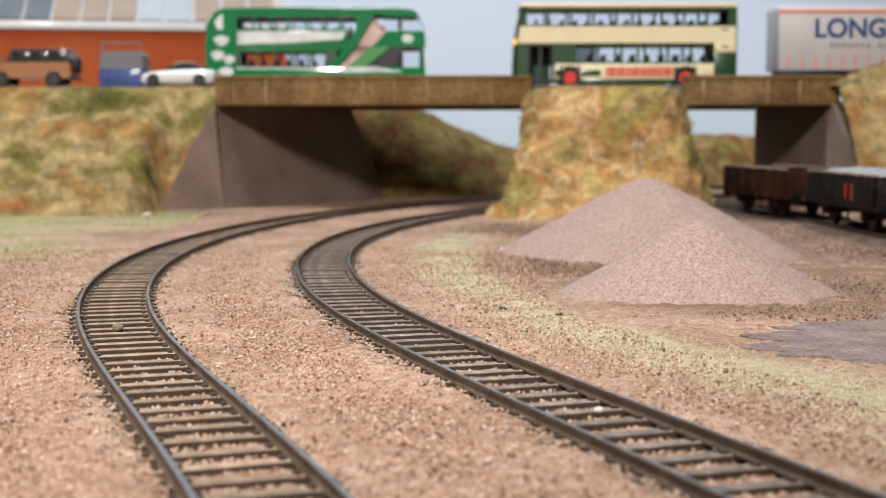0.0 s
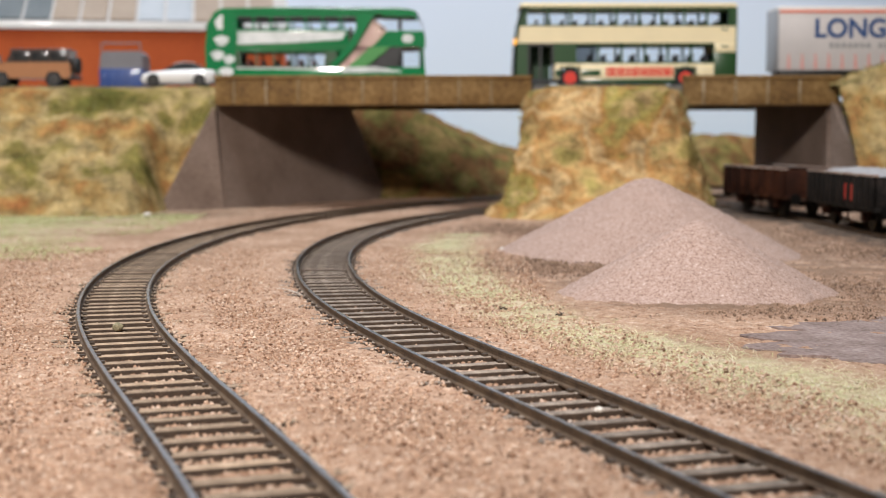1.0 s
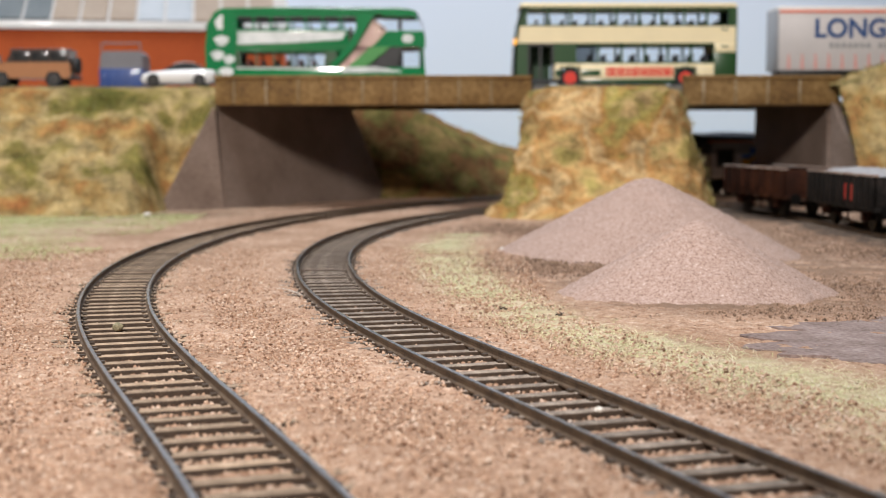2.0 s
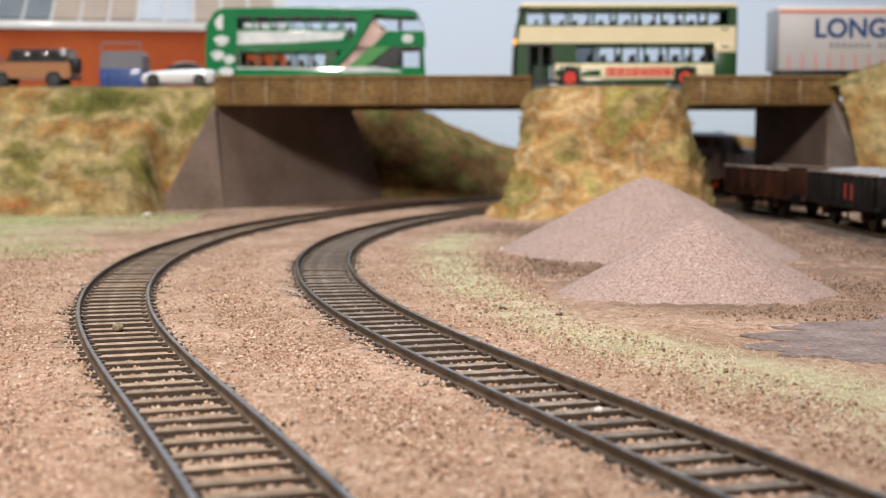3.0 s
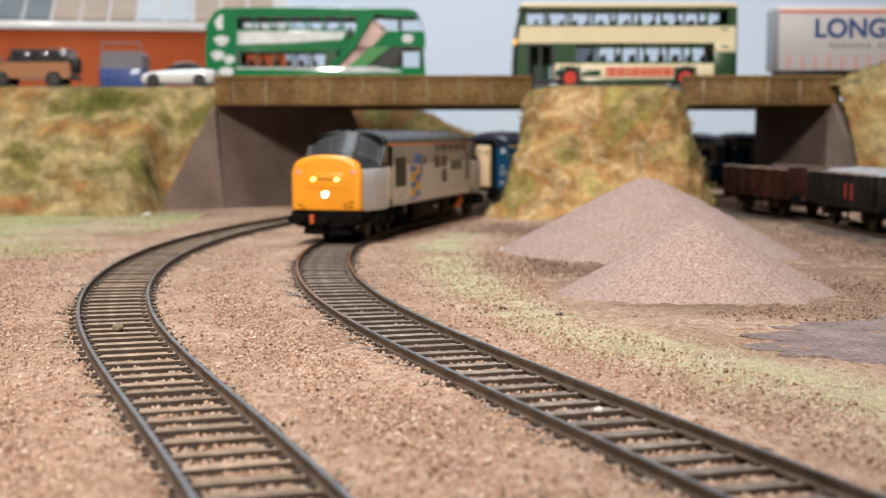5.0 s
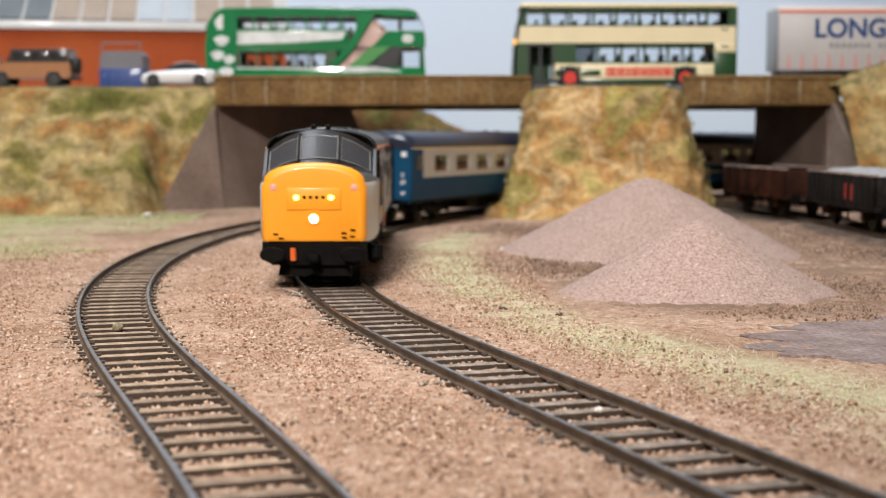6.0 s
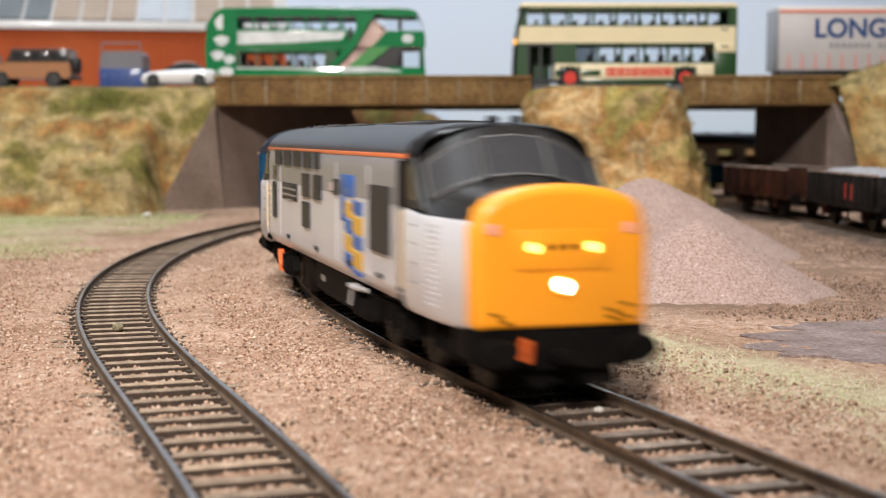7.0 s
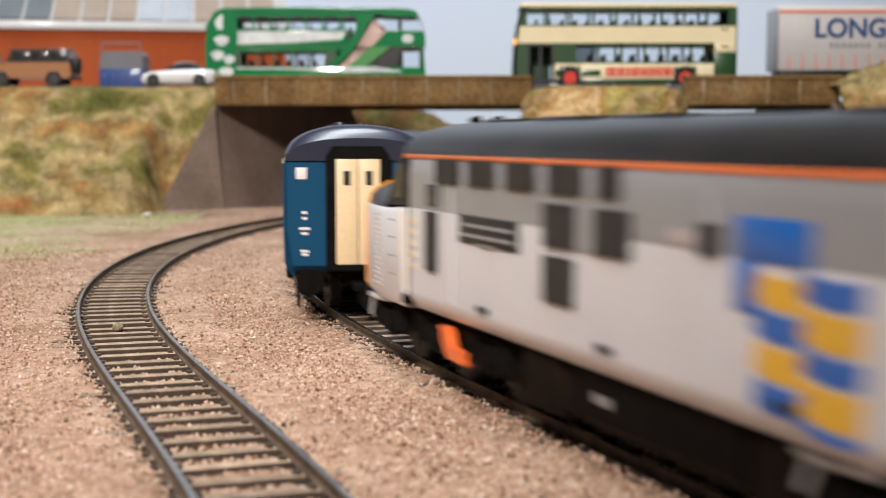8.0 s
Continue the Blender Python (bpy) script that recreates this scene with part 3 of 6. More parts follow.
def build_verge():
    def strip(rnd):
        s = rnd.uniform(-0.05, 0.50)
        x, y, a = on_track(RIGHT, s)
        mid, wide = verge_middle(s)
        o = mid + rnd.gauss(0, wide)
        px, py = x + math.sin(a) * o, y - math.cos(a) * o
        if noise.noise(Vector((px * 45, py * 45, 2))) < rnd.uniform(-0.45, 0.40) or o < 0.022:
            return None
        return px, py, -0.0022
    blades("verge_grass", "sparse pale green and straw fibres beside the inner track", 60000, strip, 0.0017, 11, 2.2, flat=0.34, thick=0.7)
    blades("straw_fibres", "long thin straw fibres lying on the verge", 3200, strip, 0.0042, 15, 2.0, STRAW, flat=0.35, thick=0.8)

    def patch(rnd):
        y = rnd.uniform(0.50, 0.80)
        x = rnd.uniform(-0.42, -0.135)
        d = -x - 0.19 + (y - 0.5) * 0.12
        if noise.noise(Vector((x * 25, y * 25, 7))) < rnd.uniform(-0.45, 0.25) - d * 5:
            return None
        return x, y, -0.0022
    blades("meadow_grass", "pale green flock and straw fibres at the embankment foot", 80000, patch, 0.003, 12, 1.6, MEADOW, flat=0.5)


def build_tufts():
    """Teased fibres standing out of the banks and the mound."""
    for ob in [o for o in bpy.data.objects if o.get("category") in ("embankment", "mound")]:
        spots = [v.co.copy() for v in ob.data.vertices if -0.42 < v.co.x < 0.34 and v.co.y < 1.3 and v.co.z > -0.004]

        def on(rnd):
            p = rnd.choice(spots)
            return p.x + rnd.uniform(-0.002, 0.002), p.y + rnd.uniform(-0.002, 0.002), p.z
        blades("turf_fibres", "teased ochre and green grass fibres on the slope", 7000, on, 0.0026, 21, 1.3, TUFT, 1.8)


def build_litter():
    """Dark crumbs of dead leaf and earth along the feet of the mound, the banks and the heaps."""
    rnd = random.Random(31)
    verts, faces = [], []
    # The two siding patches also darken ground where wagon shade falls.
    areas = ((0.030, 0.665, 0.030, 0.055, 2600), (-0.17, 0.80, 0.16, 0.03, 2200), (0.075, 0.600, 0.075, 0.018, 900), (0.10, 0.350, 0.09, 0.012, 2200), (0.075, 0.358, 0.05, 0.010, 1500), (0.125, 0.405, 0.02, 0.05, 1500), (0.15, 0.44, 0.03, 0.05, 700), (0.028, 0.50, 0.02, 0.05, 1500), (0.05, 0.475, 0.04, 0.02, 1200), (0.17, 0.56, 0.03, 0.14, 2600), (0.20, 0.62, 0.04, 0.16, 2600), (0.10, 0.46, 0.10, 0.02, 900))
    for cx, cy, rx, ry, n in areas:
        for _ in range(n):
            x, y = cx + rnd.gauss(0, rx * 0.5), cy + rnd.gauss(0, ry * 0.5)
            r = rnd.uniform(0.00015, 0.00062)
            b = len(verts)
            for k in range(4):
                a = k * 1.57 + rnd.uniform(-0.4, 0.4)
                verts.append((x + r * math.cos(a), y + r * math.sin(a), -0.0027 + rnd.uniform(0, 0.0006)))
            verts.append((x, y, -0.0021 + r * 0.7))
            faces += [(b + k, b + (k + 1) % 4, b + 4) for k in range(4)]
    me = bpy.data.meshes.new("leaf_litter")
    me.from_pydata(verts, [], faces)
    me.materials.append(LITTER)
    tagged(new("leaf_litter", me), "dark brown crumbs of dead leaf and earth", "leaf litter", kind="stuff")


def build_crumbs():
    """A few single scraps that lie about near the tracks."""
    pale = surface("pale_stone", ((0.5, 0.46, 0.4), (0.72, 0.68, 0.62)), 0.8, 0, 600, 2500, 0.4, 0.0002)
    moss = surface("mossy_stone", ((0.16, 0.14, 0.08), (0.3, 0.26, 0.16)), 0.85, 0, 600, 2500, 0.4, 0.0002)
    for label, x, y, z, r, mat in (("pale stone lying between the sleepers", 0.0253, 0.223, -0.0018, 0.0009, pale), ("mossy brown stone lying on a sleeper", -0.0753, 0.318, -0.0012, 0.0014, moss), ("small white stone at the embankment foot", -0.166, 0.775, -0.0010, 0.0022, pale), ("small white stone beside the heap", 0.0235, 0.545, -0.0018, 0.0014, pale)):
        bm = bmesh.new()
        bmesh.ops.create_icosphere(bm, subdivisions=2, radius=r)
        for v in bm.verts:
            v.co *= 1 + 0.35 * noise.noise(v.co * 900 + Vector((x * 100, y * 100, 0)))
            v.co.z *= 0.7
        single("stone", bm, mat, label, "stone", "loose stones", m=pose(x, y, z), smooth=0)
    bark = surface("dark_twig", ((0.012, 0.009, 0.007), (0.04, 0.03, 0.02)), 0.8, 0, 600, 2500, 0.3, 0.0002)
    for x, y, n in ((0.0154, 0.356, 3), (0.0290, 0.343, 4)):
        bm = bmesh.new()
        rnd = random.Random(n)
        for _ in range(n + 3):
            d = Vector((rnd.uniform(-1, 1), rnd.uniform(-1, 1), rnd.uniform(0, 0.6)))
            cyl(bm, (rnd.uniform(-0.0008, 0.0008), rnd.uniform(-0.0006, 0.0006), 0.0003), d, 0.00016, 0.0022, 6, 0.00005)
        single("twig", bm, bark, "tiny dark broken twig on the verge", "twig", "twigs", m=pose(x, y, -0.0018))
    cu = bpy.data.curves.new("fibre", "CURVE")
    cu.dimensions, cu.bevel_depth = "3D", 0.00010
    sp = cu.splines.new("BEZIER")
    sp.bezier_points.add(2)
    for b, co in zip(sp.bezier_points, ((-0.0485, 0.400, -0.0012), (-0.0440, 0.391, -0.0006), (-0.0385, 0.382, -0.0014))):
        b.co, b.handle_left_type, b.handle_right_type = co, "AUTO", "AUTO"
    cu.materials.append(pale)
    tagged(new("loose_fibre", cu), "thin pale fibre lying on the sand", "fibre")


# ---------------------------------------------------------------- bridge
def build_bridge():
    top = thing("road_bridge", "low brown girder road bridge on sloping concrete abutments", "bridge")
    bm = bmesh.new()
    box(bm, -0.1420, 0.2413, 0.8755, 1.030, 0.0650, 0.0750, 0.0004)
    part("deck", bm, ROAD, top, "grey tarmac road deck")
    for x0, x1, y0, y1 in ((-0.1420, 0.0550, 0.867, 0.875), (0.1500, 0.2470, 0.867, 0.875), (-0.1420, 0.2413, 1.0305, 1.0385)):
        bm = bmesh.new()
        box(bm, x0, x1, y0, y1, 0.0622, 0.0800, 0.0004)
        g = part("girder", bm, BEAM, top, "ochre-brown weathered girder")
        if y0 < 0.9:
            for i in range(int((x1 - x0) / 0.020)):
                bm = bmesh.new()
                x = x0 + 0.012 + i * 0.0200
                box(bm, x - 0.0006, x + 0.0006, y0 - 0.0012, y0 + 0.0004, 0.0626, 0.0782, 0.0002)
                part("stiffener", bm, STREAK, g, "pale limy joint strip")
            bm = bmesh.new()
            box(bm, x0 - 0.0003, x1 + 0.0003, y0 - 0.0016, y1 + 0.001, 0.0784, 0.0806, 0.0003)
            part("coping", bm, BEAM, g)
    bm = bmesh.new()
    lower = [(-0.136, 0.862, -0.006), (-0.039, 1.020, -0.006), (-0.08, 1.03, -0.006), (-0.15, 1.03, -0.006), (-0.148, 0.880, -0.006)]
    upper = [(-0.1425, 0.876, 0.0648), (-0.0680, 1.020, 0.0648), (-0.08, 1.03, 0.0648), (-0.15, 1.03, 0.0648), (-0.148, 0.882, 0.0648)]
    loft(bm, [lower, upper])
    part("abutment", bm, CONCRETE, top, "grey-brown concrete abutment")
    bm = bmesh.new()
    front = [(-0.1358, 0.8615, -0.006), (-0.176, 0.838, -0.006), (-0.170, 0.843, 0.004), (-0.1423, 0.8668, 0.0618)]
    back = [(x - 0.012, y + 0.035, z - 0.004) for x, y, z in front]
    loft(bm, [front, back])
    part("wing_wall", bm, CONCRETE, top, "sloping concrete wing wall")
    bm = bmesh.new()
    lower = [(0.2415, 0.868, -0.006), (0.2265, 1.010, -0.006), (0.25, 1.03, -0.006), (0.32, 1.03, -0.006), (0.32, 0.868, -0.006)]
    upper = [(x, y + (0.008 if y < 0.9 else 0), 0.0648) for x, y, z in lower]
    loft(bm, [lower, upper])
    part("abutment", bm, CONCRETE, top, "grey-brown concrete abutment")
    bm = bmesh.new()
    front = [(0.2415, 0.867, -0.006), (0.258, 0.800, -0.006), (0.252, 0.824, 0.014), (0.2415, 0.8665, 0.0640)]
    back = [(x + 0.02, y + 0.004, z - 0.006) for x, y, z in front]
    loft(bm, [front, back])
    part("wing_wall", bm, CONCRETE, top, "sloping concrete wing wall")
    bm = bmesh.new()
    box(bm, 0.100, 0.145, 0.876, 0.905, -0.006, 0.0648)
    part("pier", bm, CONCRETE, top)
    return top


def build_roads():
    bm = bmesh.new()
    box(bm, -0.95, -0.1425, 0.902, 1.56, 0.0725, 0.0750)
    single("road", bm, ROAD, "grey road and parking ground along the embankment", "road", kind="structure")
    bm = bmesh.new()
    box(bm, 0.2418, 0.95, 0.900, 1.05, 0.0725, 0.0752)
    single("road", bm, ROAD, "grey road carried on over the embankment", "road", kind="structure")


# ---------------------------------------------------------------- paints
RAIL_GREY = paint("light_grey_paint", (0.70, 0.70, 0.72), 0.38, 0.25)
MID_GREY = paint("mid_grey_paint", (0.30, 0.30, 0.305), 0.38, 0.25)
ROOF_GREY = surface("roof_charcoal", ((0.016, 0.015, 0.015), (0.036, 0.034, 0.032)), 0.30, 0, 60, 900, 0.06, 0.0001)
BLACK = surface("underframe_black", ((0.003, 0.003, 0.003), (0.009, 0.008, 0.0075)), 0.6, 0, 200, 1500, 0.2, 0.0002)
BLACK.node_tree.nodes["Principled BSDF"].inputs["Specular IOR Level"].default_value = 0.04
DARK_BROWN = surface("frame_dirt", ((0.006, 0.004, 0.0035), (0.02, 0.013, 0.009)), 0.75, 0, 150, 1500, 0.2, 0.0002)
DARK_BROWN.node_tree.nodes["Principled BSDF"].inputs["Specular IOR Level"].default_value = 0.06
YELLOW = paint("warning_yellow", (0.95, 0.36, 0.015), 0.4, 0.2, 0.03)
ORANGE = paint("orange_paint", (0.85, 0.16, 0.03), 0.4, 0.2)
STRIPE = paint("orange_stripe", (0.80, 0.20, 0.06), 0.4, 0.2)
NOTICE = paint("pale_notice", (0.52, 0.42, 0.41), 0.4, 0.2)
LOGO_BLUE = paint("logo_blue", (0.01, 0.13, 0.50), 0.4, 0.2)
LOGO_GOLD = paint("logo_gold", (0.80, 0.45, 0.03), 0.4, 0.2)
GRILLE = surface("grille_black", ((0.012, 0.012, 0.012), (0.03, 0.03, 0.03)), 0.5, 0, 200, 1500, 0.2, 0.0002)
WHITE = paint("white_paint", (0.78, 0.77, 0.75), 0.4, 0.2)
LAMP_PINK = paint("unlit_tail_lamp", (0.80, 0.38, 0.32), 0.2, 0.5)
CAB_GLASS = paint("dark_cab_glass", (0.03, 0.032, 0.034), 0.2, 0.25, 0.02)
COACH_BLUE = paint("coach_blue", (0.007, 0.062, 0.135), 0.5, 0.0)
COACH_GREY = paint("coach_pale_grey", (0.55, 0.54, 0.50), 0.36, 0.3)
# Dark roof paint, its blue taken from a bluish reflection overhead.
COACH_ROOF = paint("coach_roof", (0.018, 0.022, 0.042), 0.35, 0.15)
SCREEN = paint("windscreen_glass", (0.05, 0.05, 0.053), 0.3, 0.08, 0.1)
DOOR_TAN = paint("weathered_door", (0.42, 0.36, 0.29), 0.5, 0.1, 0.15)
SEAL = paint("screen_rubber", (0.16, 0.155, 0.15), 0.4, 0.1)
RIGGING = paint("rigging_grey", (0.45, 0.44, 0.43), 0.4, 0.2)
CREAM = paint("cream_paint", (0.80, 0.62, 0.38), 0.35, 0.4)
WHEEL_STEEL = surface("wheel_steel", ((0.008, 0.007, 0.006), (0.028, 0.023, 0.02)), 0.6, 0.2, 200, 1500, 0.1, 0.0001)
for coat, gloss in ((COACH_BLUE, 0.12), (SCREEN, 0.15), (ROOF_GREY, 0.3), (COACH_GREY, 0.3)):
    coat.node_tree.nodes["Principled BSDF"].inputs["Specular IOR Level"].default_value = gloss
MARKER_GLOW = glow("marker_lamp_glow", (1.0, 0.72, 0.16), 5.0)
HEAD_GLOW = glow("headlamp_glow", (1.0, 0.92, 0.75), 12.0)
TYRE = surface("tyre_rubber", ((0.012, 0.012, 0.012), (0.03, 0.03, 0.03)), 0.8, 0, 200, 1500, 0.2, 0.0002)
CLEAR = glass("bus_glazing", (0.92, 0.95, 0.97))


def mm(name, bm, material, parent, label="", smooth=35, m=None):
    """A part drawn in millimetres."""
    bmesh.ops.scale(bm, vec=(0.001, 0.001, 0.001), verts=bm.verts)
    return part(name, bm, material, parent, label, smooth, m)


def mirror_x(bm):
    bmesh.ops.rotate(bm, cent=(0, 0, 0), matrix=Matrix.Rotation(math.pi, 3, "Z"), verts=bm.verts)
    return bm


# ---------------------------------------------------------------- locomotive, front towards +x
def roof_arc(gutter_y, gutter_z, crown, n=14):
    """Points of a roof from one gutter over the crown to the other, as (y, z)."""
    out = []
    for i in range(n + 1):
        a = math.pi * i / n
        c, s = math.cos(a), math.sin(a)
        out.append((gutter_y * math.copysign(abs(c) ** 0.85, c), gutter_z + (crown - gutter_z) * s ** 0.9))
    return out


def screen_point(u, v, lift=0.0):
    """A place on the raked windscreen: u across from -1 to 1, v from the nose up to the roof."""
    a = (98.5, 16.6 * u, 34.6 - 4.6 * abs(u) ** 2.2)
    b = (90.0, 16.4 * u, 44.7 - 6.5 * abs(u) ** 2.4)
    x = a[0] + (b[0] - a[0]) * v - 3.0 * u * u * (1 - v * 0.3)
    return (x + lift, a[1] + (b[1] - a[1]) * v, a[2] + (b[2] - a[2]) * v + lift * 0.5)


def loco_end(top, sign, lit):
    """Cab, nose, lamps and buffers of one end."""
    turn = (lambda bm: bm) if sign > 0 else mirror_x
    # cab roof and windscreen surround
    bm = bmesh.new()
    rings = []
    for x, crown, gut in ((84.5, 45.3, 39.1), (88.0, 45.1, 38.9), (90.0, 44.7, 38.2)):
        rings.append([(x - (3.0 * (y / 16.4) ** 2 if x == 90 else 0), y * 16.4 / 17.2, z) for y, z in roof_arc(17.2, gut, crown, 24)])
    loft(bm, rings, False, closed=False)
    grid = [[bm.verts.new(screen_point(-1 + 2 * i / 24, 1 - j / 8)) for i in range(25)] for j in range(9)]
    for j in range(8):
        for i in range(24):
            bm.faces.new((grid[j][i], grid[j][i + 1], grid[j + 1][i + 1], grid[j + 1][i]))
    cab = mm("cab_roof", turn(bm), ROOF_GREY, top, "charcoal cab roof and screen surround")
    for u0, u1 in ((-0.93, -0.40), (-0.34, 0.34), (0.40, 0.93)):
        bm = bmesh.new()
        g = [[bm.verts.new(screen_point(u0 + (u1 - u0) * i / 6, 0.16 + 0.66 * j / 5, 0.25)) for i in range(7)] for j in range(6)]
        for j in range(5):
            for i in range(6):
                bm.faces.new((g[j][i], g[j][i + 1], g[j + 1][i + 1], g[j + 1][i]))
        bmesh.ops.recalc_face_normals(bm, faces=bm.faces)
        mm("windscreen_pane", turn(bm), SCREEN, cab, "grey glossy windscreen pane")
        bm = bmesh.new()
        rim = [(u0, 0.16), ((u0 + u1) / 2, 0.16), (u1, 0.16), (u1, 0.5), (u1, 0.82), ((u0 + u1) / 2, 0.82), (u0, 0.82), (u0, 0.5)]
        for k in range(8):
            p, q = Vector(screen_point(*rim[k], 0.3)), Vector(screen_point(*rim[(k + 1) % 8], 0.3))
            cyl(bm, (p + q) / 2, q - p, 0.17, (q - p).length + 0.1, 6)
        mm("screen_frame", turn(bm), SEAL, cab, "thin grey rubber screen frame")
    for u in (-0.37, 0.37):
        bm = bmesh.new()
        p, q = Vector(screen_point(u, 0.10, 0.4)), Vector(screen_point(u, 0.9, 0.4))
        cyl(bm, (p + q) / 2, q - p, 0.5, (q - p).length, 8)
        mm("screen_pillar", turn(bm), ROOF_GREY, cab)
    # roof horns
    for y in (-2.2, 2.2):
        bm = bmesh.new()
        cyl(bm, (88.5, y, 45.7), (1, 0, 0), 0.9, 3.0, 10, 0.5)
        mm("horn", turn(bm), BLACK, cab)
    # cab sides: dark window band over pale panels
    for y in (-1, 1):
        bm = bmesh.new()
        slab(bm, [(84.0, 30.3), (98.0, 30.0), (95.6, 30.6), (88.0, 38.9), (84.0, 39.1)], "y", y * 16.2, y * 17.1)
        band = mm("cab_side", turn(bm), GRILLE, top, "black cab side window band")
        bm = bmesh.new()
        slab(bm, [(86.0, 31.6), (91.5, 31.6), (89.0, 37.6), (86.0, 37.8)], "y", y * 17.1, y * 17.25)
        mm("side_window", turn(bm), CAB_GLASS, band, "dark cab side window")
        bm = bmesh.new()
        box(bm, 80.6, 84.0, min(y * 15.9, y * 17.0), max(y * 15.9, y * 17.0), 14.5, 30.0, 0.2)
        door = mm("cab_door", turn(bm), DOOR_TAN, top, "recessed tan-grey cab door with a dark upper half")
        bm = bmesh.new()
        box(bm, 80.6, 84.0, min(y * 15.9, y * 16.8), max(y * 15.9, y * 16.8), 30.0, 38.8, 0.2)
        mm("door_window", turn(bm), GRILLE, door, "dark upper half of the door")
        bm = bmesh.new()
        box(bm, 80.0, 80.9, min(y * 16.4, y * 17.86), max(y * 16.4, y * 17.86), 14.6, 38.4, 0.1)
        mm("door_groove", turn(bm), DARK_BROWN, door, "dark gap beside the door")
        for z in (17.2, 20.6, 24.0, 27.2):
            bm = bmesh.new()
            box(bm, 90.0, 91.6, min(y * 16.9, y * 17.74), max(y * 16.9, y * 17.74), z, z + 0.4, 0.1)
            mm("step_slot", turn(bm), GRILLE, door, "small dark climbing slot")
        for x in (81.2, 84.4):
            bm = bmesh.new()
            cyl(bm, (x, y * 17.8, 22.5), (0, 0, 1), 0.16, 14, 8)
            mm("handrail", turn(bm), CREAM, door, "cream handrail")
        bm = bmesh.new()
        box(bm, 80.4, 84.6, min(y * 16.6, y * 17.9), max(y * 16.6, y * 17.9), 12.6, 14.4, 0.5)
        mm("step_hole", turn(bm), BLACK, door, "dark footstep opening")
    # nose
    bm = bmesh.new()
    rings = []
    for x, w, crown in ((84.0, 17.75, 30.2), (95.0, 17.6, 31.0), (96.0, 17.55, 34.6), (105.0, 16.8, 34.9), (115.4, 15.0, 34.8)):
        shoulder = 29.4 if x > 84 else 30.0
        ring = [(x, -w + 0.9, 11.8), (x, -w, 13.2), (x, -w, shoulder - 0.9), (x, -w + 0.5, shoulder)]
        ring += [(x, -w * math.cos(math.pi * i / 12) * 0.965, shoulder + (crown - shoulder) * math.sin(math.pi * i / 12) ** 0.8) for i in range(1, 12)]
        ring += [(x, w - 0.5, shoulder), (x, w, shoulder - 0.9), (x, w, 13.2), (x, w - 0.9, 11.8)]
        rings.append(ring)
    loft(bm, rings)
    for f in bm.faces:
        c = f.calc_center_median()
        if f.normal.z > 0.25 and c.z > 29.8:
            f.material_index = 1
    nose = mm("nose", turn(bm), [RAIL_GREY, ROOF_GREY], top, "pale grey nose with a black top")
    for y in (-1, 1):
        bm = bmesh.new()
        for k in range(15):
            z = 14.4 + k * 0.95
            slab(bm, [(99.0, y * 16.2), (99.0, y * 17.36), (104.5, y * 16.90), (104.5, y * 16.0)], "z", z, z + 0.45)
        mm("nose_louvre", turn(bm), RAIL_GREY, nose, "fine pale louvres on the nose side")
    bm = bmesh.new()
    rings = []
    for k in range(8):
        a = math.pi / 2 * k / 7
        x = 115.4 + 2.4 * math.sin(a)
        cut = 2.4 * (1 - math.cos(a))
        w, crown, low, sh = 15.2 - cut, 35.3 - cut * 0.8, 12.3 + cut * 0.2, 29.2 - cut * 0.7
        ring = [(x, -w + 0.6, low), (x, -w, low + 1.2), (x, -w, sh - 0.8), (x, -w + 0.5, sh)]
        ring += [(x, -w * math.cos(math.pi * i / 12) * 0.965, sh + (crown - sh) * math.sin(math.pi * i / 12) ** 0.8) for i in range(1, 12)]
        ring += [(x, w - 0.5, sh), (x, w, sh - 0.8), (x, w, low + 1.2), (x, w - 0.6, low)]
        rings.append(ring)
    loft(bm, rings)
    face = mm("nose_front", turn(bm), YELLOW, top, "warm yellow warning panel nose front", smooth=50)
    bm = bmesh.new()
    box(bm, 117.6, 118.25, -7.8, 7.8, 21.6, 28.0, 0.28)
    mm("headcode_panel", turn(bm), YELLOW, face)
    bm = bmesh.new()
    for i in range(4):
        y = -2.7 + i * 1.8
        box(bm, 118.2, 118.3, y - 0.45, y + 0.45, 24.8, 25.7)
    mm("number_bars", turn(bm), DARK_BROWN, face, "small dark unreadable number marks")
    for y in (-5.0, 5.0):
        bm = bmesh.new()
        cyl(bm, (118.3, y, 25.2), (1, 0, 0), 0.78, 0.7, 20)
        mm("marker_lamp", turn(bm), MARKER_GLOW if lit else LAMP_PINK, face, "glowing yellow marker lamp" if lit else "unlit marker lamp")
    bm = bmesh.new()
    cyl(bm, (117.9, 0, 19.1), (1, 0, 0), 1.65, 0.8, 24)
    mm("lamp_rim", turn(bm), YELLOW, face)
    bm = bmesh.new()
    cyl(bm, (118.2, 0, 19.1), (1, 0, 0), 1.2, 0.7, 24)
    mm("headlamp", turn(bm), HEAD_GLOW if lit else CAB_GLASS, face, "bright white headlamp" if lit else "unlit headlamp")
    for y in (-11.6, 11.6):
        bm = bmesh.new()
        box(bm, 117.2, 118.1, y - 0.9, y + 0.9, 27.2, 29.0, 0.2)
        mm("tail_lamp", turn(bm), LAMP_PINK, face, "small pink tail lamp")
    for y, z in ((-11, 14.6), (-9.4, 13.4), (8.6, 14.9), (8.8, 13.6), (11.2, 15.8), (11.0, 13.9)):
        bm = bmesh.new()
        box(bm, 117.3, 118.2, y - 0.7, y + 0.7, z - 0.25, z + 0.25, 0.1)
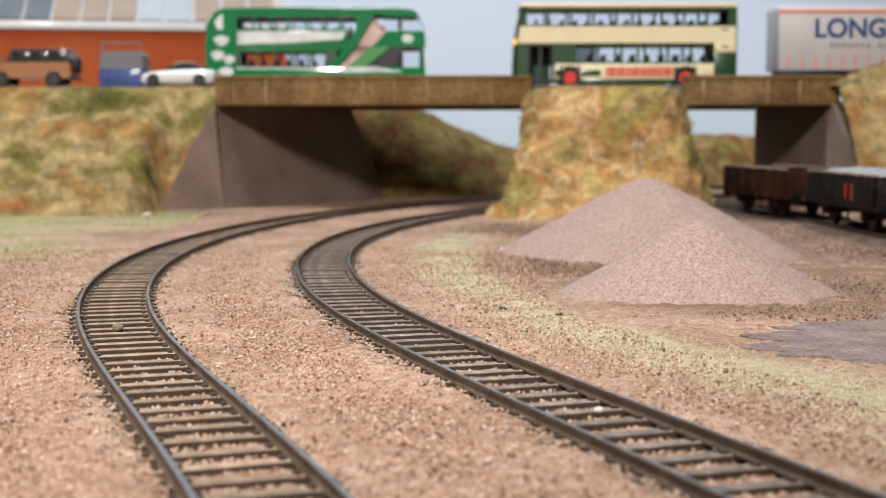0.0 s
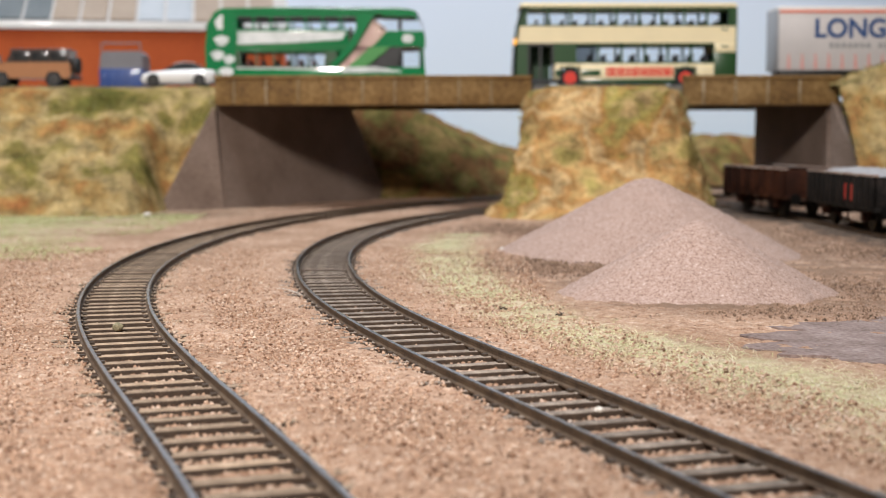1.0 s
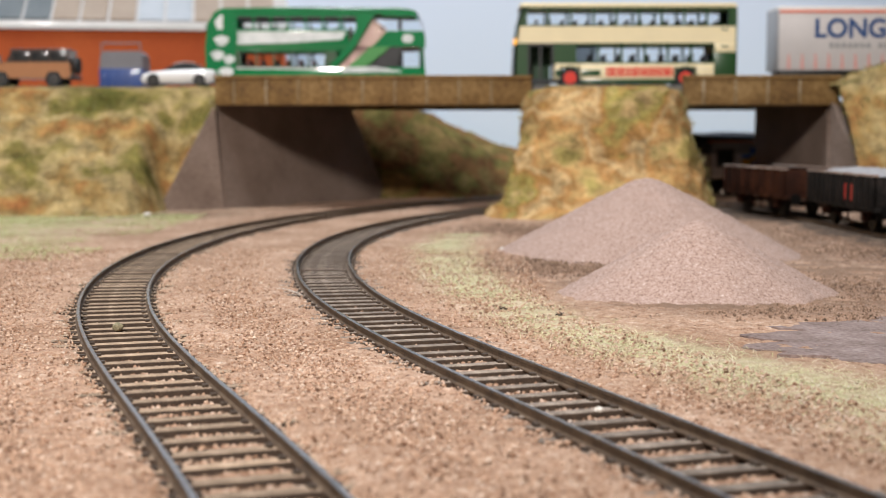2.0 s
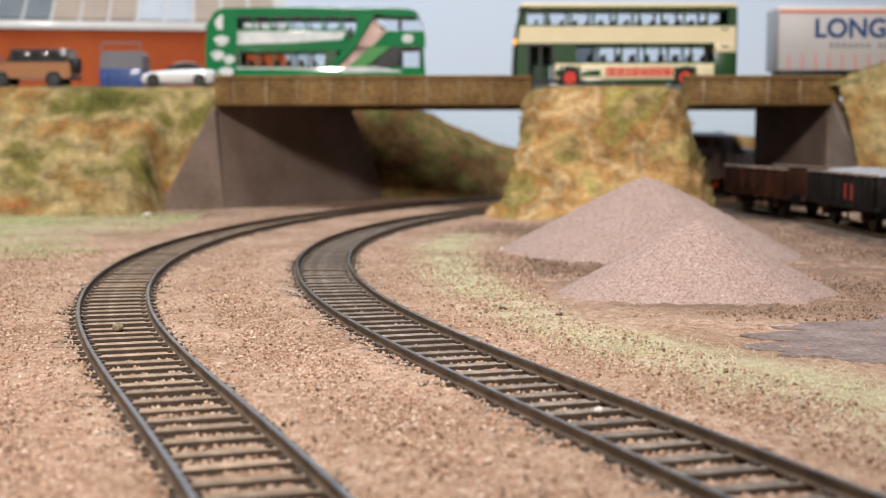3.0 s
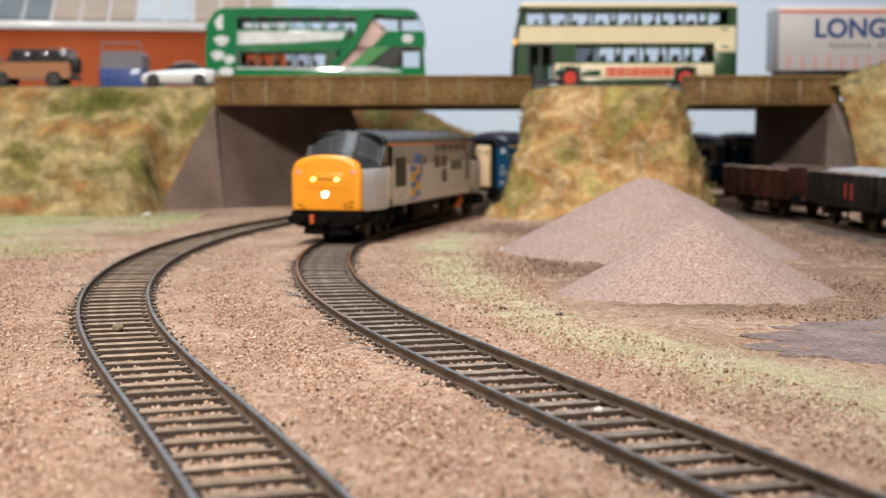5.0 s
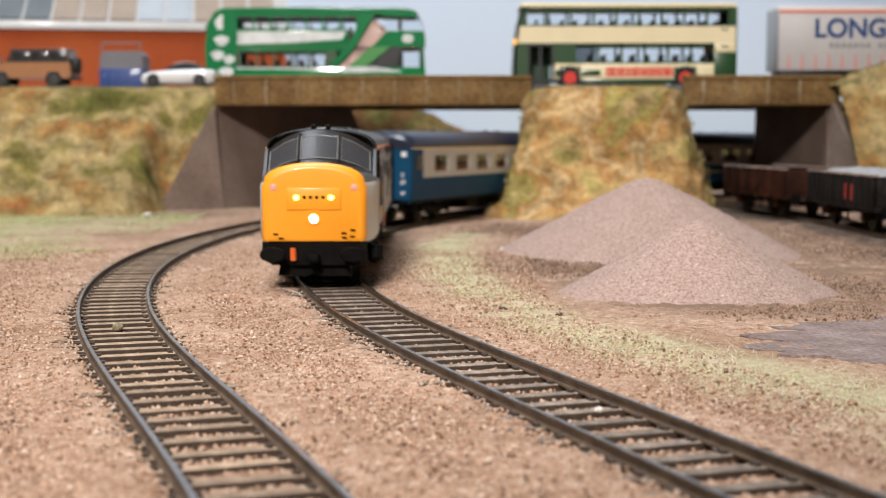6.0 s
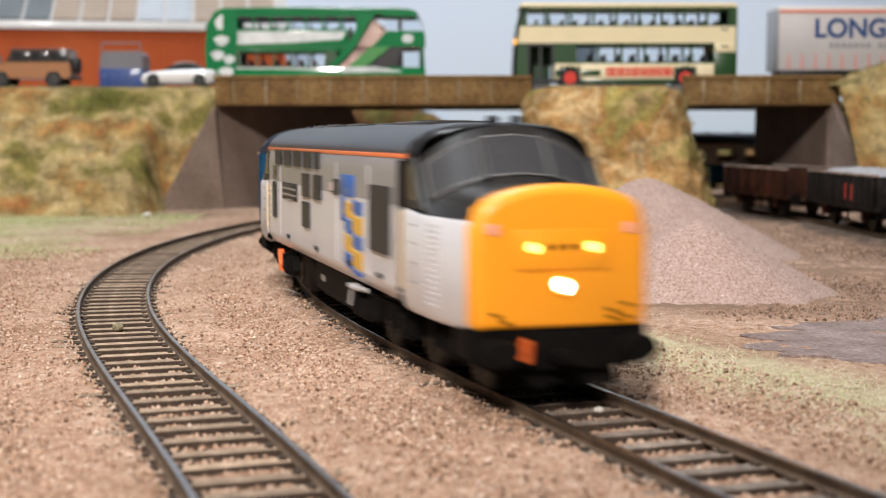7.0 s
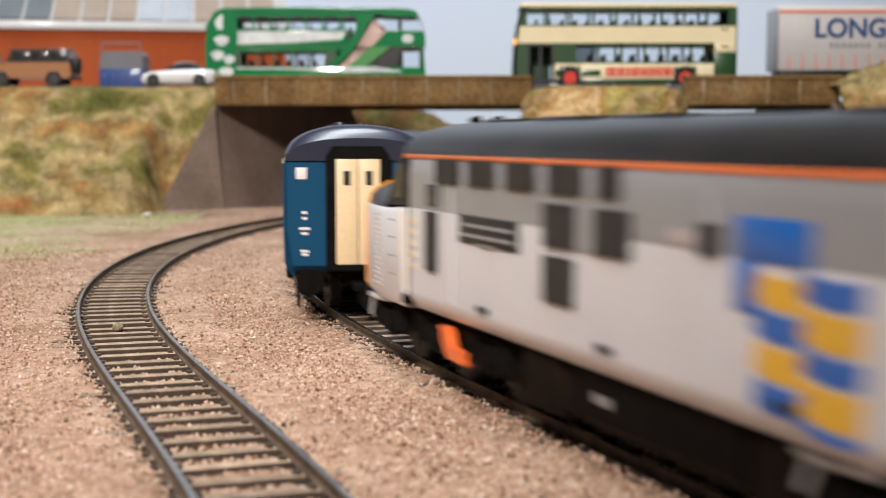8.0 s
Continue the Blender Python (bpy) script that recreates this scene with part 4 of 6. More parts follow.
        mm("lamp_iron", turn(bm), DARK_BROWN, face)
    # buffer beam, buffers, plough
    bm = bmesh.new()
    slab(bm, [(-15.0, 12.3), (-15.2, 7.6), (-12.0, 5.6), (12.0, 5.6), (15.2, 7.6), (15.0, 12.3)], "x", 108.0, 117.0)
    beam = mm("buffer_beam", turn(bm), BLACK, top, "black buffer beam")
    for y in (-11.6, 11.6):
        bm = bmesh.new()
        cyl(bm, (119.0, y, 9.0), (1, 0, 0), 1.5, 5.0, 16)
        bmesh.ops.scale(bm, vec=(1, 1.0, 1.0), verts=bm.verts)
        made = bmesh.ops.create_cone(bm, cap_ends=True, segments=24, radius1=3.0, radius2=2.7, depth=0.9, matrix=Matrix.Translation((122.0, y, 9.0)) @ Matrix.Rotation(math.pi / 2, 4, "Y") @ Matrix.Diagonal((0.75, 1.25, 1, 1)))
        mm("buffer", turn(bm), BLACK, beam, "oval black buffer")
    bm = bmesh.new()
    cyl(bm, (117.8, -6.0, 8.8), (0.2, 0, 1), 0.9, 3.4, 10)
    mm("brake_pipe", turn(bm), ORANGE, beam, "orange-red brake pipe")
    bm = bmesh.new()
    slab(bm, [(-10.0, 5.8), (-10.6, 2.4), (-2.5, 2.2), (0, 3.2), (2.5, 2.2), (10.6, 2.4), (10.0, 5.8)], "x", 113.6, 115.2)
    mm("snow_plough", turn(bm), BLACK, beam)
    bm = bmesh.new()
    box(bm, 116.5, 121.0, -1.6, 1.6, 6.6, 9.0, 0.5)
    mm("coupling", turn(bm), BLACK, beam)


def wheelset(r, name="wheelset"):
    bm = bmesh.new()
    cyl(bm, (0, 0, 0), (0, 1, 0), 1.2, 20, 10)
    for y in (-1, 1):
        cyl(bm, (0, y * 8.3, 0), (0, 1, 0), r, 2.2, 28)
        cyl(bm, (0, y * 7.1, 0), (0, 1, 0), r + 0.7, 0.7, 28)
        for k in range(6):
            a = k * math.pi / 3
            cyl(bm, (math.cos(a) * r * 0.6, y * 9.45, math.sin(a) * r * 0.6), (0, 1, 0), r * 0.13, 0.3, 8)
    return bm


WHEELS = []


def loco_bogie(top, x, flip):
    hub = part("bogie", box(bmesh.new(), -0.034, 0.034, -0.006, 0.006, 0.0085, 0.0110, 0.0005), BLACK, top, "black three-axle bogie")
    hub.matrix_basis = pose(x / 1000, 0, 0)
    for y in (-1, 1):
        bm = bmesh.new()
        slab(bm, [(-37, 7.2), (-33, 10.4), (33, 10.4), (37, 7.2), (34, 5.2), (22, 5.2), (19, 7.0), (5, 7.0), (2, 5.2), (-2, 5.2), (-5, 7.0), (-19, 7.0), (-22, 5.2), (-34, 5.2)], "y", y * 12.4, y * 14.2)
        for ax in (-25.5, 0, 25.5):
            box(bm, ax - 3.0, ax + 3.0, min(y * 13.6, y * 15.6), max(y * 13.6, y * 15.6), 5.2, 9.6, 0.6)
            cyl(bm, (ax, y * 15.6, 7.3), (0, 1, 0), 1.7, 0.8, 12)
            for sx in (-6.5, 6.5):
                cyl(bm, (ax + sx, y * 14.6, 8.4), (0, 0, 1), 1.5, 4.2, 10)
        mm("side_frame", bm, BLACK, hub)
        bm = bmesh.new()
        box(bm, -36.5, -33.5, min(y * 14.0, y * 16.4), max(y * 14.0, y * 16.4), 11.0, 11.9, 0.2)
        cyl(bm, (-35.4, y * 15.8, 9.4), (0.5, 0, 1), 0.4, 4.4, 8)
        cyl(bm, (-29, y * 15.8, 11.4), (1, 0, 0.06), 0.5, 10, 8)
        mm("brake_rigging", bm, RIGGING, hub, "pale grey brake rigging")
    if flip:
        for y in (-1, 1):
            bm = bmesh.new()
            slab(bm, [(6.5, 10.6), (9.5, 10.9), (11.5, 7.6), (17.5, 7.4), (17.5, 5.4), (10.0, 5.6), (7.6, 8.0)], "y", y * 15.0, y * 16.6)
            mm("speed_drive", bm, ORANGE, hub, "orange speedometer drive")
    for ax in (-25.5, 0, 25.5):
        w = mm("wheelset", wheelset(7.2), WHEEL_STEEL, hub, "dark steel wheelset", m=pose(ax / 1000, 0, 0.0072))
        WHEELS.append((w, 7.2, pose(ax / 1000, 0, 0.0072)))
    return hub


def build_loco():
    top = thing("locomotive", "grey diesel locomotive with a yellow nose and lit lamps", "locomotive")
    half = [(0, 12.0), (15.6, 12.0), (16.6, 12.6), (17.7, 14.6), (17.8, 15.4), (17.8, 30.2), (17.8, 36.0), (17.5, 38.4), (17.1, 39.4)]
    prof = half[1:] + [(-y, z) for y, z in reversed(half[1:])]
    bm = bmesh.new()
    rings = [[(x, y, z) for y, z in prof] for x in (-80.6, 80.6)]
    loft(bm, rings)
    for f in bm.faces:
        if abs(f.normal.y) > 0.3 and f.calc_center_median().z > 30.3:
            f.material_index = 1
    mm("body", bm, [RAIL_GREY, MID_GREY], top, "two-tone grey body side")
    bm = bmesh.new()
    loft(bm, [[(x, y, z) for y, z in roof_arc(17.2, 39.1, 45.3 if abs(x) > 84 else 45.5, 24)] for x in (-84.5, -40, 0, 40, 84.5)])
    roof = mm("roof", bm, ROOF_GREY, top, "charcoal roof")
    for x0, x1, y0, y1, z in ((-76, -58, -5.5, 5.5, 45.7), (-50, -30, -6.5, 6.5, 45.8), (-24, -4, -6, 6, 45.8), (2, 20, -4.5, 4.5, 45.7), (30, 62, -6.5, 6.5, 45.8)):
        bm = bmesh.new()
        box(bm, x0, x1, y0, y1, 43.6, z, 0.4)
        mm("roof_panel", bm, ROOF_GREY, roof)
    bm = bmesh.new()
    cyl(bm, (48, 0, 45.5), (0, 0, 1), 5.4, 1.0, 24)
    mm("roof_fan", bm, GRILLE, roof)
    for x in (-64, -46, -10, 10, 26, 66):
        for y in (-1, 1):
            bm = bmesh.new()
            slab(bm, [(y * 14.5, 41.8), (y * 7.5, 44.5), (y * 7.5, 44.9), (y * 14.5, 42.2)], "x", x - 0.4, x + 0.4)
            mm("roof_rib", bm, ROOF_GREY, roof)
    for y in (-1, 1):
        lo, hi = sorted((y * 16.9, y * 17.55))
        bm = bmesh.new()
        box(bm, -84, 84, lo, hi, 38.8, 39.6, 0.1)
        mm("gutter_stripe", bm, STRIPE, top, "thin orange cantrail stripe")
        out0, out1 = sorted((y * 17.7, y * 18.0))
        # five roof-side vents
        for i in range(5):
            x = -65.5 + i * 15.3
            bm = bmesh.new()
            for k in range(6):
                z = 35.2 + k * 0.62
                box(bm, x, x + (11.0 if i < 4 else 6.0), out0 - 0.05, out1 - (0.25 if z > 37.6 else 0.12), z, z + 0.38)
            box(bm, x, x + (11.0 if i < 4 else 6.0), out0 - 0.2, out1 - 0.25, 35.0, 39.0)
            mm("side_vent", bm, GRILLE, top, "black louvred vent")
        for name, x0, x1, z0, z1, slats in (("grille", -20.8, -10.8, 27.8, 33.6, 9), ("grille", -5.0, 4.5, 27.8, 33.6, 9), ("grille", -20.8, -11.3, 20.2, 26.5, 9), ("radiator_grille", 57.5, 75.0, 20.6, 33.4, 16), ("grille", -70.5, -65.0, 20.0, 30.0, 14), ("grille", 21.0, 25.0, 29.8, 33.4, 5)):
            bm = bmesh.new()
            box(bm, x0, x1, out0 - 0.3, out1 - 0.15, z0, z1)
            g = mm(name, bm, GRILLE, top, "black body side grille")
            step = (z1 - z0) / slats
            bm = bmesh.new()
            for k in range(slats):
                box(bm, x0 + 0.2, x1 - 0.2, *sorted((y * 17.9, y * 18.1)), z0 + k * step + 0.1, z0 + k * step + step * 0.5)
            mm("louvre", bm, GRILLE, g)
        bm = bmesh.new()
        box(bm, -10.7, -5.1, out0, out1 - 0.1, 27.8, 33.6)
        mm("grille_panel", bm, MID_GREY, top)
        bm = bmesh.new()
        box(bm, -70.2, -65.3, out0, out1 - 0.05, 31.0, 34.6, 0.3)
        mm("body_window", bm, CAB_GLASS, top, "small dark body window")
        bm = bmesh.new()
        box(bm, -54.5, -30.0, out0, out1 + 0.1, 25.8, 30.4, 0.2)
        plate = mm("nameplate", bm, GRILLE, top, "black plate with unreadable pale bars")
        bm = bmesh.new()
        for z, a, b in ((28.6, -52.8, -31.8), (27.0, -52.8, -31.8), (25.9, -46, -38)):
            box(bm, a, b, *sorted((y * 18.05, y * 18.2)), z, z + (0.5 if z > 26 else 0.25))
        mm("plate_bar", bm, MID_GREY, plate)
        bm = bmesh.new()
        box(bm, 14.5, 18.5, out0, out1 - 0.15, 30.6, 32.4, 0.2)
        mm("notice", bm, NOTICE, top, "small pale pinkish data notice")
        # the blue and gold sector marking
        bm = bmesh.new()
        box(bm, 28.0, 41.5, out0, out1 - 0.05, 30.0, 34.6, 0.05)
        box(bm, 28.0, 32.0, out0, out1 - 0.055, 24.6, 30.0, 0.05)
        mark = mm("sector_mark", bm, LOGO_BLUE, top, "blue and gold chequered sector marking")
        for name, mat, tiles in (("gold_wave", LOGO_GOLD, ((33.0, 40.2, 25.4, 28.8), (33.0, 40.2, 18.2, 21.7), (41.2, 49.6, 22.4, 26.1), (41.2, 49.6, 15.2, 19.0))), ("blue_wave", LOGO_BLUE, ((33.0, 40.2, 22.0, 25.1), (33.0, 40.2, 14.8, 17.9), (41.2, 49.6, 26.4, 29.4), (41.2, 49.6, 19.3, 22.1), (41.2, 49.6, 13.8, 14.9)))):
            for x0, x1, z0, z1 in tiles:
                xm = (x0 + x1) / 2
                bm = bmesh.new()
                slab(bm, [(x0 - 1.2, z0 + 0.9), (xm - 1, z0), (x1, z0 + 0.3), (x1 + 0.4, z1 + 0.2), (xm + 1, z1 - 0.3), (x0 - 0.6, z1 + 0.3)], "y", y * 17.75, y * 17.97)
                mm(name, bm, mat, mark, "gold wave shape" if mat is LOGO_GOLD else "blue wave shape")
        for x in (-44, -2, 38, 66):
            bm = bmesh.new()
            box(bm, x - 2, x + 2, out0 - 0.3, out1 - 0.15, 15.6, 16.6, 0.4)
            mm("jacking_point", bm, GRILLE, top)
        for x in (-58, 55.6, 22.9):
            bm = bmesh.new()
            box(bm, x - 0.12, x + 0.12, out0, out1 - 0.16, 15.5, 37)
            mm("panel_joint", bm, RAIL_GREY, top)
        bm = bmesh.new()
        for z in (19.5, 21.5, 23.5, 25.5, 27.5):
            box(bm, -79, -77, out0, out1 - 0.1, z, z + 0.9)
        mm("door_stripes", bm, CREAM, top, "small cream door markings")
    # tanks and battery boxes between the bogies
    bm = bmesh.new()
    slab(bm, [(-15.2, 12.0), (-15.2, 5.5), (-12.5, 3.0), (12.5, 3.0), (15.2, 5.5), (15.2, 12.0)], "x", -18, 26)
    tank = mm("fuel_tank", bm, BLACK, top, "black fuel tank")
    for y in (-1, 1):
        bm = bmesh.new()
        box(bm, -34, -20, min(y * 8, y * 15.6), max(y * 8, y * 15.6), 3.6, 12.0, 0.5)
        mm("battery_box", bm, DARK_BROWN, top, "dark brown battery box")
        bm = bmesh.new()
        box(bm, 28, 36, min(y * 8, y * 15.4), max(y * 8, y * 15.4), 4.0, 12.0, 0.5)
        mm("battery_box", bm, DARK_BROWN, top, "dark brown battery box")
        bm = bmesh.new()
        box(bm, -10, -6, *sorted((y * 15.15, y * 15.35)), 7.6, 9.0)
        mm("tank_label", bm, MID_GREY, tank)
    bm = bmesh.new()
    box(bm, -108, 108, -9, 9, 9.8, 12.4, 0.3)
    mm("underframe", bm, BLACK, top)
    loco_end(top, 1, True)
    loco_end(top, -1, False)
    bogies = [loco_bogie(top, 74, False), loco_bogie(top, -74, True)]
    return top, bogies


# ---------------------------------------------------------------- coaches
def panel_run(bm, y, x0, x1, z0, z1, openings, thick=0.8, index=0):
    """A side wall with openings (xa, xb, za, zb), all in one row."""
    lo, hi = sorted((y, y - math.copysign(thick, y)))
    za, zb = openings[0][2], openings[0][3]
    box(bm, x0, x1, lo, hi, z0, za, index=index)
    box(bm, x0, x1, lo, hi, zb, z1, index=index)
    edges = [x0] + [v for o in openings for v in o[:2]] + [x1]
    for a, b in zip(edges[::2], edges[1::2]):
        if b - a > 0.01:
            box(bm, a, b, lo, hi, za, zb, index=index)


def build_coach():
    top = thing("railway_coach", "blue and pale grey railway coach with square windows", "coach", group="train coaches")
    L = 128.0
    win = [(-109 + i * 27.6, -109 + i * 27.6 + 17.0, 25.2, 33.2) for i in range(8)]
    for y in (-17.6, 17.6):
        bm = bmesh.new()
        panel_run(bm, y, -L + 13, L - 13, 22.4, 36.4, win)
        mm("window_band", bm, COACH_GREY, top, "pale grey window band")
        bm = bmesh.new()
        slab(bm, [(math.copysign(15.8, y), 9.8), (math.copysign(17.4, y), 13.0), (math.copysign(17.7, y), 22.3), (math.copysign(16.9, y), 22.3), (math.copysign(15.0, y), 9.8)], "x", -L, L)
        lower = mm("lower_side", bm, COACH_BLUE, top, "deep blue lower side")
        bm = bmesh.new()
        box(bm, -6, 6, *sorted((y, y * 1.012)), 17.0, 18.8)
        mm("lettering_bar", bm, WHITE, lower, "pale unreadable lettering bar")
        bm = bmesh.new()
        box(bm, -L, L, *sorted((y * 0.99, y * 1.006)), 36.4, 37.3)
        mm("cantrail_stripe", bm, CREAM, top, "thin yellow cantrail stripe")
        for x in (-1, 1):
            bm = bmesh.new()
            box(bm, *sorted((x * (L - 13), x * L)), *sorted((y, y - math.copysign(0.9, y))), 22.3, 36.4)
            d = mm("end_door", bm, COACH_BLUE, top, "blue end door panel")
            bm = bmesh.new()
            box(bm, *sorted((x * (L - 10.5), x * (L - 5.5))), *sorted((y * 0.99, y * 1.008)), 26.5, 33.0, 0.1)
            mm("door_window", bm, CAB_GLASS, d, "dark door window")
        for o in win:
            bm = bmesh.new()
            box(bm, o[0], o[1], *sorted((y * 0.972, y * 0.988)), 25.2, 33.2)
            mm("window_pane", bm, CLEAR, top).visible_shadow = False
    bm = bmesh.new()
    box(bm, -L + 16, L - 16, -6.0, 6.0, 12.0, 24.0, 1.0)
    for i in range(20):
        x = -105 + i * 11
        for y in (-1, 1):
            box(bm, x - 1.6, x + 1.6, *sorted((y * 3, y * 14.5)), 12.0, 28.5, 0.6)
    mm("seating", bm, paint("seat_moquette", (0.22, 0.07, 0.03), 0.8, 0), top, "reddish brown seats")
    bm = bmesh.new()
    box(bm, -L, L, -16.5, 16.5, 10.0, 12.0)
    mm("floor_pan", bm, BLACK, top)
    bm = bmesh.new()
    rings = []
    for x, k in ((-L - 0.6, 0.62), (-L + 1.5, 0.86), (-L + 4.5, 0.97), (-L + 9, 1.0), (L - 9, 1.0), (L - 4.5, 0.97), (L - 1.5, 0.86), (L + 0.6, 0.62)):
        rings.append([(x, y * (0.99 if k < 0.95 else 1), 37.0 + (z - 37.0) * k) for y, z in roof_arc(17.4, 37.0, 45.6, 24)])
    loft(bm, rings)
    roof = mm("roof", bm, COACH_ROOF, top, "dark blue-grey domed roof")
    for i in range(7):
        bm = bmesh.new()
        cyl(bm, (-108 + i * 36, (3.5 if i % 2 else -3.5), 45.6), (0, 0, 1), 1.6, 1.4, 14, 1.1)
        mm("roof_vent", bm, COACH_ROOF, roof)
    for x in (-1, 1):
        bm = bmesh.new()
        slab(bm, [(-16.6, 10.6), (-17.3, 14), (-17.3, 37.0)] + [(-y, z) for y, z in roof_arc(16.9, 37.0, 42.0, 12)][1:-1] + [(17.3, 37.0), (17.3, 14), (16.6, 10.6)], "x", *sorted((x * (L - 0.9), x * L)))
        end = mm("coach_end", bm, COACH_BLUE, top, "blue coach end with pale data marks")
        bm = bmesh.new()
        slab(bm, [(-7.6, 11), (-7.6, 37.9), (-5.9, 40.4), (5.9, 40.4), (7.6, 37.9), (7.6, 11)], "x", *sorted((x * L, x * (L + 2.6))))
        gang = mm("gangway", bm, BLACK, top, "black gangway with cream doors")
        for y in (-1, 1):
            bm = bmesh.new()
            box(bm, *sorted((x * (L + 2.5), x * (L + 2.9))), *sorted((y * 0.1, y * 5.2)), 12.5, 37.4, 0.1)
            door = mm("gangway_door", bm, CREAM, gang, "cream gangway door")
            bm = bmesh.new()
            box(bm, *sorted((x * (L + 2.8), x * (L + 3.0))), *sorted((y * 1.8, y * 3.4)), 31.2, 34.6, 0.1)
            mm("door_window", bm, CAB_GLASS, door)
            bm = bmesh.new()
            box(bm, *sorted((x * L, x * (L + 0.25))), *sorted((y * 12.0, y * 14.6)), 32.6, 35.4, 0.05)
            mm("end_notice", bm, WHITE, end, "small white notice")
            bm = bmesh.new()
            for z, w in ((24.4, 1.3), (23.0, 1.2), (20.6, 2.6), (19.4, 1.6), (15.2, 2.0), (14.4, 1.6)):
                box(bm, *sorted((x * L, x * (L + 0.2))), *sorted((y * (12.6 - w / 2), y * (12.6 + w / 2))), z, z + 0.6)
            mm("end_lettering", bm, WHITE, end, "pale unreadable data marks")
            bm = bmesh.new()
            cyl(bm, (x * (L + 2.5), y * 11.5, 8.6), (1, 0, 0), 1.3, 5, 12)
            cyl(bm, (x * (L + 5.0), y * 11.5, 8.6), (1, 0, 0), 3.2, 0.9, 20)
            mm("buffer", bm, BLACK, end, "round black buffer")
            bm = bmesh.new()
            cyl(bm, (x * (L + 1.0), y * 14.2, 5.6), (0, 0, 1), 0.4, 4.5, 8)
            cyl(bm, (x * (L + 1.0), y * 14.2, 3.4), (0, 1, 0), 0.9, 0.9, 8)
            mm("steam_pipe", bm, DARK_BROWN, end)
    bm = bmesh.new()
    box(bm, -30, 30, -12, 12, 3.5, 10.2, 0.8)
    box(bm, -48, -36, -14, -4, 4.5, 10.2, 0.5)
    box(bm, 36, 52, 4, 14, 4.5, 10.2, 0.5)
    box(bm, -122, 122, -3, 3, 7.5, 10.2, 0.3)
    mm("underframe", bm, BLACK, top, "black underframe boxes")
    bm = bmesh.new()
    box(bm, L, L + 6.5, -1.4, 1.4, 6.4, 8.4, 0.4)
    box(bm, -L - 6.5, -L, -1.4, 1.4, 6.4, 8.4, 0.4)
    mm("coupling", bm, BLACK, top)
    hubs = []
    for bx in (92, -92):
        hub = mm("bogie", box(bmesh.new(), -20, 20, -5, 5, 6.8, 9.8, 0.5), BLACK, top, "black four-wheel bogie")
        hub.matrix_basis = pose(bx / 1000, 0, 0)
        for y in (-1, 1):
            bm = bmesh.new()
            slab(bm, [(-22, 6.2), (-20, 8.6), (-6, 7.4), (6, 7.4), (20, 8.6), (22, 6.2), (18, 4.4), (12, 5.4), (5, 4.0), (-5, 4.0), (-12, 5.4), (-18, 4.4)], "y", y * 12.4, y * 14.0)
            for ax in (-17, 17):
                box(bm, ax - 2.4, ax + 2.4, *sorted((y * 13.6, y * 15.2)), 4.0, 8.0, 0.5)
            mm("side_frame", bm, BLACK, hub)
        for ax in (-17, 17):
            mm("wheelset", wheelset(6.0), WHEEL_STEEL, hub, "dark steel wheelset", m=pose(ax / 1000, 0, 0.006))
        hubs.append(hub)
    return top


# ---------------------------------------------------------------- wagons in the siding
WAGON_RUST = surface("rusty_wagon", ((0.010, 0.004, 0.0025), (0.032, 0.011, 0.006), (0.085, 0.03, 0.014)), 0.75, 0, 70, 900, 0.3, 0.0003)
WAGON_GREY = surface("grimy_wagon", ((0.005, 0.0045, 0.0045), (0.013, 0.011, 0.010), (0.034, 0.026, 0.023)), 0.75, 0, 70, 900, 0.3, 0.0003)
STONE_LOAD = surface("stone_load", ((0.20, 0.19, 0.20), (0.33, 0.32, 0.33), (0.47, 0.46, 0.46)), 0.9, 0, 300, 1500, 0.8, 0.0008)
for coat in (WAGON_RUST, WAGON_GREY):
    coat.node_tree.nodes["Principled BSDF"].inputs["Specular IOR Level"].default_value = 0.12
RED_PATCH = paint("red_patch", (0.42, 0.03, 0.02), 0.5, 0.1, 0.2)


